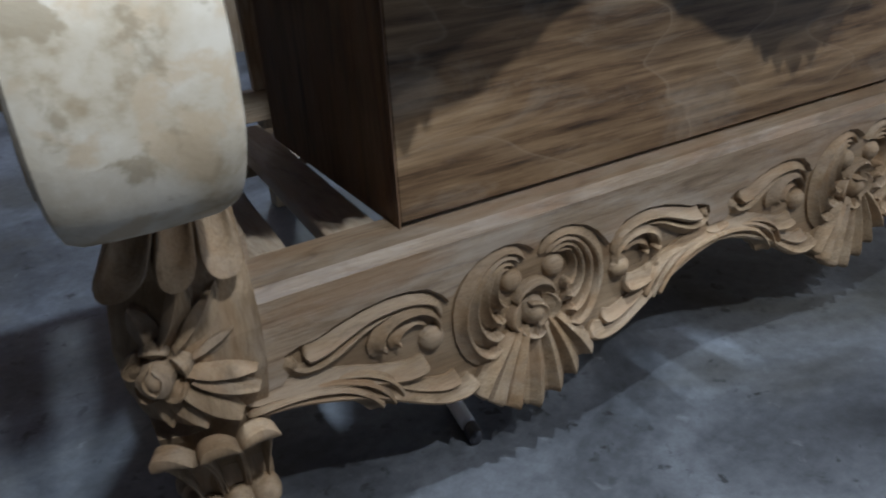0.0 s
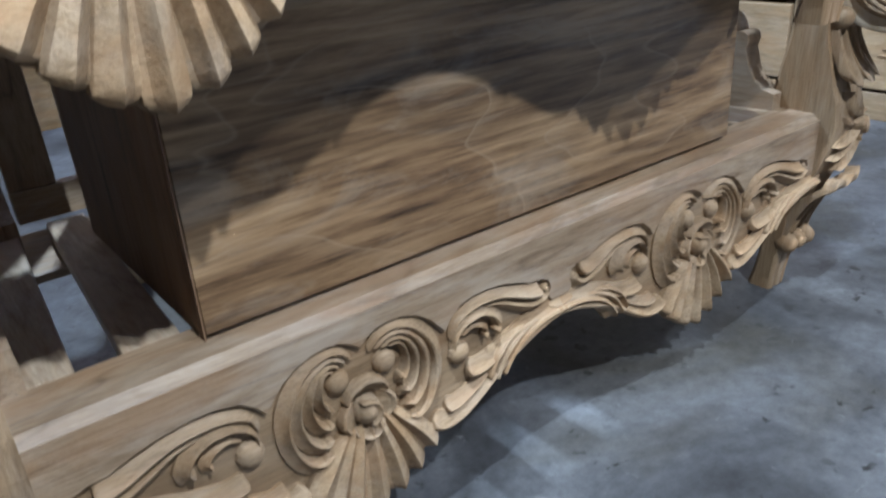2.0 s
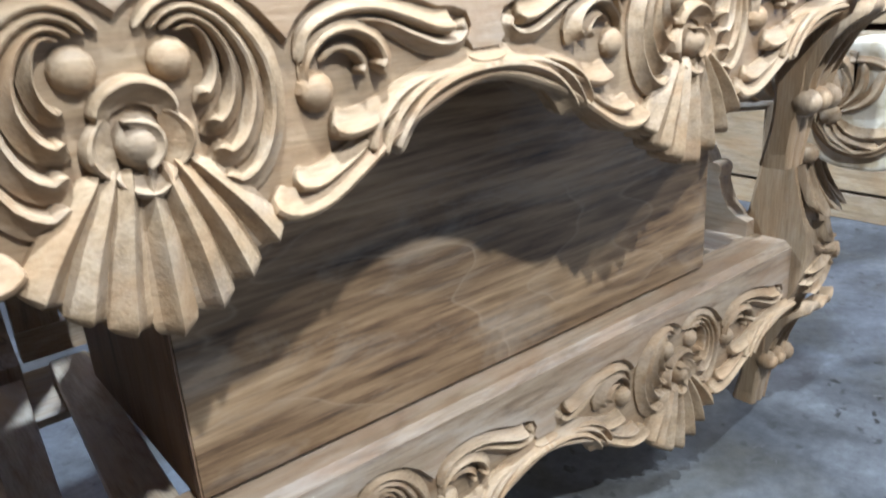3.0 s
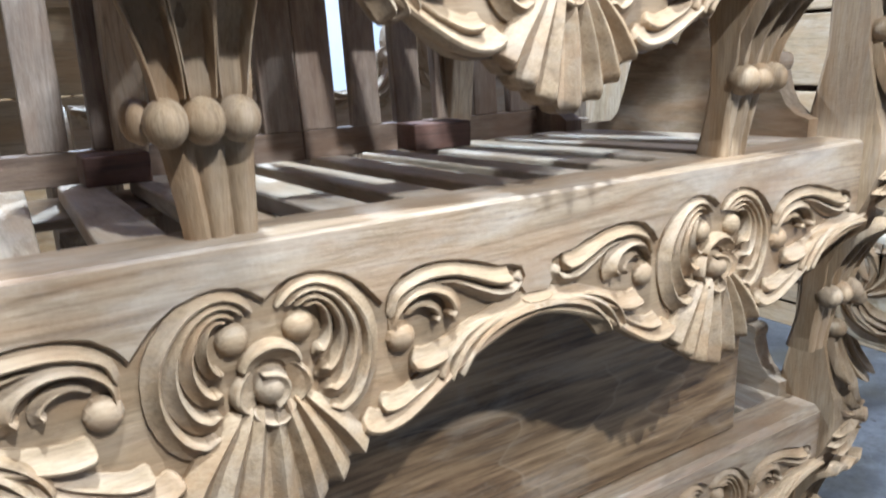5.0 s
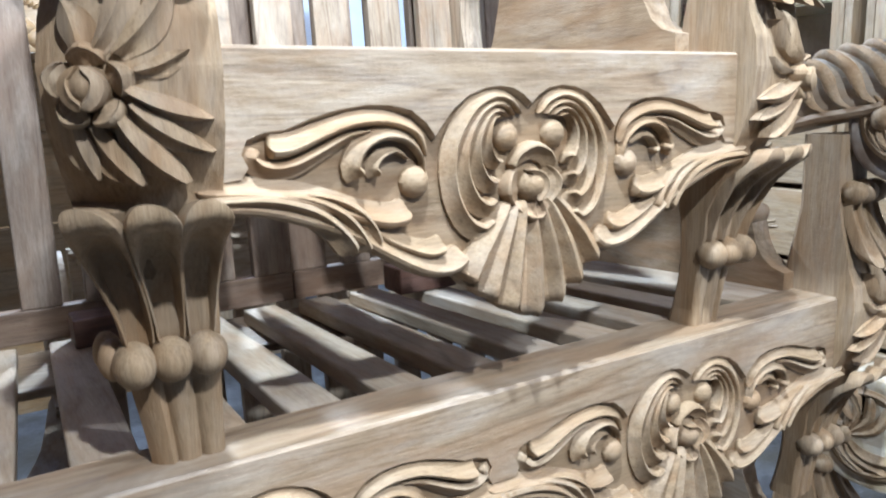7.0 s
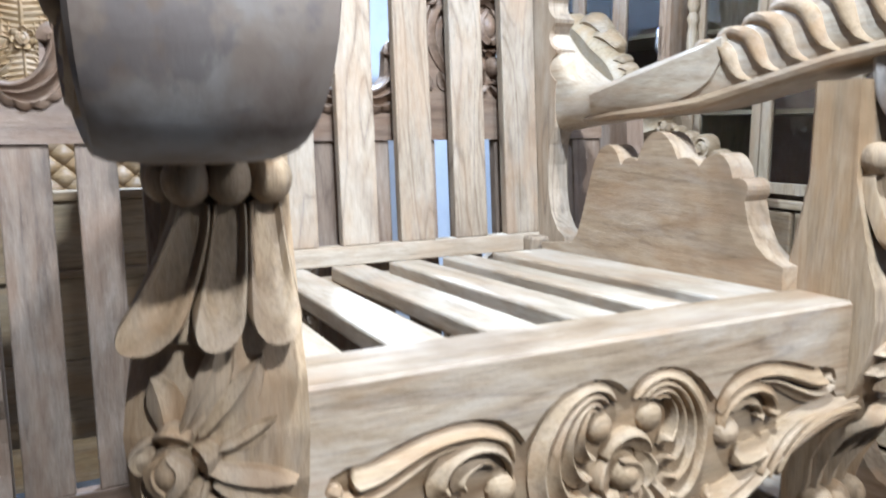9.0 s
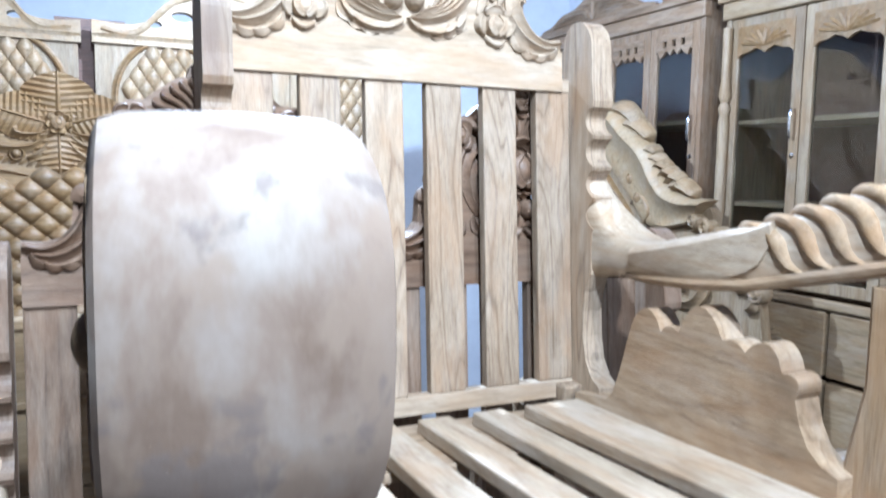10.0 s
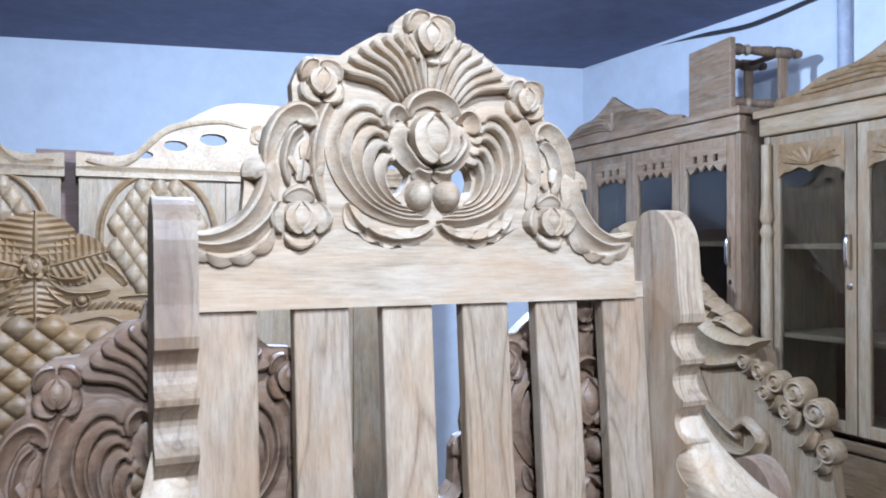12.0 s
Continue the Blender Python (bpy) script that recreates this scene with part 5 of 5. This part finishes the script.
for cab, x, yc, z, hw, mat in ((cab_b, 3.12, 2.36, 2.706, 0.6, gold_wood), (cab_a, 3.08, 4.05, 2.736, 0.55, brown_y)):
    put = lambda u, v, h: Vector((x - h, yc - u, z + v))
    half = smooth_line([(hw, 0.0), (hw, 0.03), (hw * 0.8, 0.05), (hw * 0.6, 0.10), (hw * 0.35, 0.12), (hw * 0.15, 0.17), (0.0, 0.22)], 20)
    hole = [[(s * 0.09 + 0.028 * math.cos(t * math.pi / 4), 0.09 + 0.022 * math.sin(t * math.pi / 4)) for t in range(8)] for s in (-1, 1)]
    bm = bmesh.new()
    prism(bm, half + [(-u, v) for u, v in reversed(half[:-1])], put, -0.025, 0.0, hole)
    part("carved_crest", bm, mat, cab, "carved shell crest")
    bm = bmesh.new()
    for i in range(11):
        t = radians(15 + 15 * i)
        stroke(bm, put, [(0.02 * math.cos(t), 0.03), (0.25 * hw * math.cos(t), 0.03 + 0.08 * math.sin(t)), (0.8 * hw * math.cos(t), 0.03 + 0.10 * math.sin(t) ** 2)], 0.022, 0.012, n=6)
    pieces("crest_rib", bm, mat, cab)

# turned corner column of the pale cabinet
bm = bmesh.new()
prof = [(0.022, 1.36), (0.022, 1.48), (0.03, 1.5), (0.018, 1.52), (0.03, 1.55), (0.02, 1.58), (0.026, 1.7), (0.026, 2.1), (0.02, 2.14), (0.03, 2.17), (0.018, 2.2), (0.03, 2.23), (0.022, 2.3), (0.022, 2.55)]
rings(bm, [[Vector((3.10 + r * math.cos(i * math.pi / 6), 2.99 + r * math.sin(i * math.pi / 6), z)) for i in range(12)] for r, z in prof])
part("column", bm, pine_z, cab_b, "turned corner column", True)


def stool():
    """A stool lying on its side on the brown cabinet, its seat upright, its legs towards the wall."""
    root = thing("stool", "raw wooden stool lying on its side on the cabinet", "stool", pose(3.11, 3.345, 2.7365, 0, 0, -9))
    block("seat", (0.0, 0.032, -0.165, 0.165, 0.0, 0.34), brown_y, root, "square plank seat", 0.006)
    for y in (-0.125, 0.125):
        for z in (0.045, 0.295):
            bm = bmesh.new()
            rings(bm, [[Vector((0.0325 + x, y + r * math.cos(i * math.pi / 5), z + r * math.sin(i * math.pi / 5))) for i in range(10)] for r, x in ((0.026, 0.0), (0.028, 0.05), (0.018, 0.07), (0.028, 0.09), (0.018, 0.11), (0.022, 0.16), (0.027, 0.22), (0.018, 0.235), (0.028, 0.25), (0.028, 0.33), (0.016, 0.345), (0.024, 0.365), (0.018, 0.39))])
            part("leg", bm, brown_z, root, "turned leg", True)
    for y in (-0.125, 0.125):
        block("stretcher", (0.30, 0.345, y - 0.011, y + 0.011, 0.072, 0.268), brown_z, root)
    block("stretcher", (0.305, 0.335, -0.098, 0.098, 0.284, 0.306), brown_y, root)
    block("stretcher", (0.305, 0.335, -0.098, 0.098, 0.034, 0.056), brown_y, root)


stool()


def far_sofa():
    """Light carved sofa back seen from its end: a broad sloping moulding, hooked leaves and a bank of rolled curls."""
    root = thing("tall_carved_sofa", "light carved sofa with a sloping leaf-edged back behind the stack", "sofa")
    put = lambda u, v, h: Vector((2.76 - h, 3.22 - u, v))
    rim = [(-0.173, 2.20), (-0.08, 2.15), (0.05, 2.04), (0.13, 1.96), (0.20, 1.87), (0.33, 1.79), (0.45, 1.74), (0.53, 1.70), (0.55, 1.62), (0.63, 1.56), (0.72, 1.50), (0.80, 1.40), (0.84, 1.20)]
    bm = bmesh.new()
    prism(bm, [(-0.9, 0.0), (-0.9, 1.9), (-0.40, 2.20), *smooth_line(rim, 30), (0.84, 0.0)], put, -0.05, 0.0)
    part("back_board", bm, pine_z, root)
    # hollow moulding between its inner edge and a sharp ridge, sweeping out into a hook at its foot
    ridge = smooth_line([(-0.25, 2.20), (-0.095, 2.113), (-0.003, 2.04), (0.106, 1.969), (0.171, 1.902), (0.215, 1.837), (0.296, 1.761), (0.408, 1.727), (0.535, 1.728)], 32)
    inner = smooth_line([(-0.40, 2.04), (-0.30, 1.98), (-0.173, 1.90), (-0.12, 1.86), (-0.076, 1.818), (0.04, 1.71), (0.12, 1.63), (0.24, 1.60), (0.40, 1.63)], 32)
    bm = bmesh.new()
    loops = []
    for (u0, v0), (u1, v1) in zip(inner, ridge):
        at = lambda q, h: put(u0 + (u1 - u0) * q, v0 + (v1 - v0) * q, h)
        loops.append([at(0.0, -0.01), at(0.0, 0.030), at(0.12, 0.044), at(0.28, 0.040), at(0.48, 0.044), at(0.68, 0.058), at(0.86, 0.078), at(0.97, 0.092), at(1.05, 0.084), at(1.16, 0.050), at(1.20, -0.01)])
    rings(bm, loops)
    part("moulding", bm, pine_plank, root, "broad plain sloping moulding", True)
    bm = bmesh.new()
    for off in (0.05, 0.085):
        stroke(bm, put, [(u - off, v - off) for u, v in inner[6:24:3]], 0.026, 0.03, base=0.0, n=24, grow=(1, 1, 1))
    part("inner_bead", bm, gold_wood, root, "", True)
    # leaves that lap over the rim, two long ones at the top, short frilled ones below
    laps = [([(-0.18, 2.16), (-0.06, 2.165), (0.057, 2.092)], 0.10), ([(-0.07, 2.09), (0.04, 2.085), (0.143, 2.022)], 0.085), ([(0.30, 1.80), (0.38, 1.80), (0.458, 1.760)], 0.075)]
    laps += [([(u - 0.06, v - 0.02), (u - 0.01, v + 0.012), (u + 0.035, v - 0.006)], 0.055) for u, v in ((0.165, 1.955), (0.205, 1.915), (0.245, 1.885), (0.29, 1.855), (0.335, 1.83), (0.385, 1.80))]
    for pts, w in laps:
        bm = bmesh.new()
        stroke(bm, put, pts, w, 0.075, 0.25, n=14, grow=(0.7, 1.0, 0.7), cut=RIDGE)
        part("rim_leaf", bm, pine_x, root, "", True)
    # rolled curls: deep rolls with a spiral on the end
    for u, v, r in ((0.46, 1.655, 0.034), (0.535, 1.625, 0.036), (0.61, 1.595, 0.042), (0.56, 1.55, 0.032), (0.70, 1.57, 0.056), (0.66, 1.50, 0.036), (0.785, 1.51, 0.054), (0.83, 1.385, 0.044)):
        bm = bmesh.new()
        rings(bm, [[put(u + k * r * math.cos(a * math.pi / 10), v + k * r * math.sin(a * math.pi / 10), h) for a in range(20)] for k, h in ((1.0, -0.01), (1.0, 0.012), (0.96, 0.034), (0.84, 0.046), (0.7, 0.044), (0.6, 0.040), (0.2, 0.048))])
        curl = part("rolled_curl", bm, pine_x, root, "", True)
        bm = bmesh.new()
        stroke(bm, put, [(u + r * (0.82 - 0.055 * k) * math.cos(0.8 * k), v + r * (0.82 - 0.055 * k) * math.sin(0.8 * k)) for k in range(12)], r * 0.34, 0.018, 0.3, base=0.038, n=26, grow=(0.8, 1.0, 0.8))
        part("spiral", bm, pine_x, curl, "", True)
    # acanthus tongues that run from the moulding into the curls, and a scroll in the panel
    bm = bmesh.new()
    for k in range(6):
        u, v = ((0.44, 1.60), (0.50, 1.54), (0.56, 1.48), (0.63, 1.43), (0.70, 1.37), (0.76, 1.30))[k]
        stroke(bm, put, [(u, v), (u + 0.05, v + 0.02), (u + 0.07, v + 0.07)], 0.034, 0.04, 0.2, base=0.01, n=10)
    for pts in ([(0.10, 1.62), (0.16, 1.45), (0.30, 1.30), (0.46, 1.28), (0.54, 1.36), (0.46, 1.42), (0.38, 1.37)], [(0.18, 1.60), (0.24, 1.46), (0.34, 1.38), (0.42, 1.34)], [(0.02, 1.70), (0.10, 1.74), (0.16, 1.68), (0.12, 1.62)]):
        stroke(bm, put, pts, 0.045, 0.04, 0.3, base=0.015, n=20)
    pieces("acanthus_leaf", bm, pine_x, root)
    for u, v in ((0.02, 1.83), (0.08, 1.74)):
        bm = bmesh.new()
        rose(bm, put, u, v, 0.05, 0.035, 0.018, 5)
        pieces("petal", bm, gold_wood, root)


far_sofa()

# dark line at the wall head drawn as a sagging tube, and a painted pipe
bm = bmesh.new()
pts = spline([(3.74, 1.6, 3.34), (3.72, 2.4, 3.35), (3.69, 3.1, 3.345), (3.665, 3.45, 3.315), (3.655, 3.65, 3.31), (3.645, 4.0, 3.345), (3.63, 4.4, 3.365), (3.60, 4.95, 3.37)], 48)
rings(bm, [[p + Vector((0.016 * math.cos(i * math.pi / 3), 0, 0.016 * math.sin(i * math.pi / 3))) for i in range(6)] for p in pts])
tagged(part("cable", bm, black_wire, None, "black tube drawn for the dark line at the wall head", True), "", "cable")
bm = bmesh.new()
rings(bm, [[Vector((3.655 + 0.03 * math.cos(i * math.pi / 8), 3.03 + 0.03 * math.sin(i * math.pi / 8), z)) for i in range(16)] for z in (0.0, 3.379)])
tagged(part("wall_pipe", bm, pipe_paint, None, "blue-grey painted pipe running up the wall", True), "", "pipe")
scrap = thing("marker_pen", "small white tube with a black cap lying on the floor", "pen")
for nm, y0, y1, mat in (("tube", 1.0, 1.085, white_plastic), ("cap", 0.965, 0.9995, black_wire)):
    bm = bmesh.new()
    rings(bm, [[Vector((0.597 + 0.18 * (y - 1.0) + r * math.cos(i * math.pi / 6), y, 0.0132 + r * math.sin(i * math.pi / 6))) for i in range(12)] for r, y in ((0.008, y0), (0.013, y0 + 0.004), (0.013, y1 - 0.004), (0.009, y1))])
    part(nm, bm, mat, scrap, "", True)
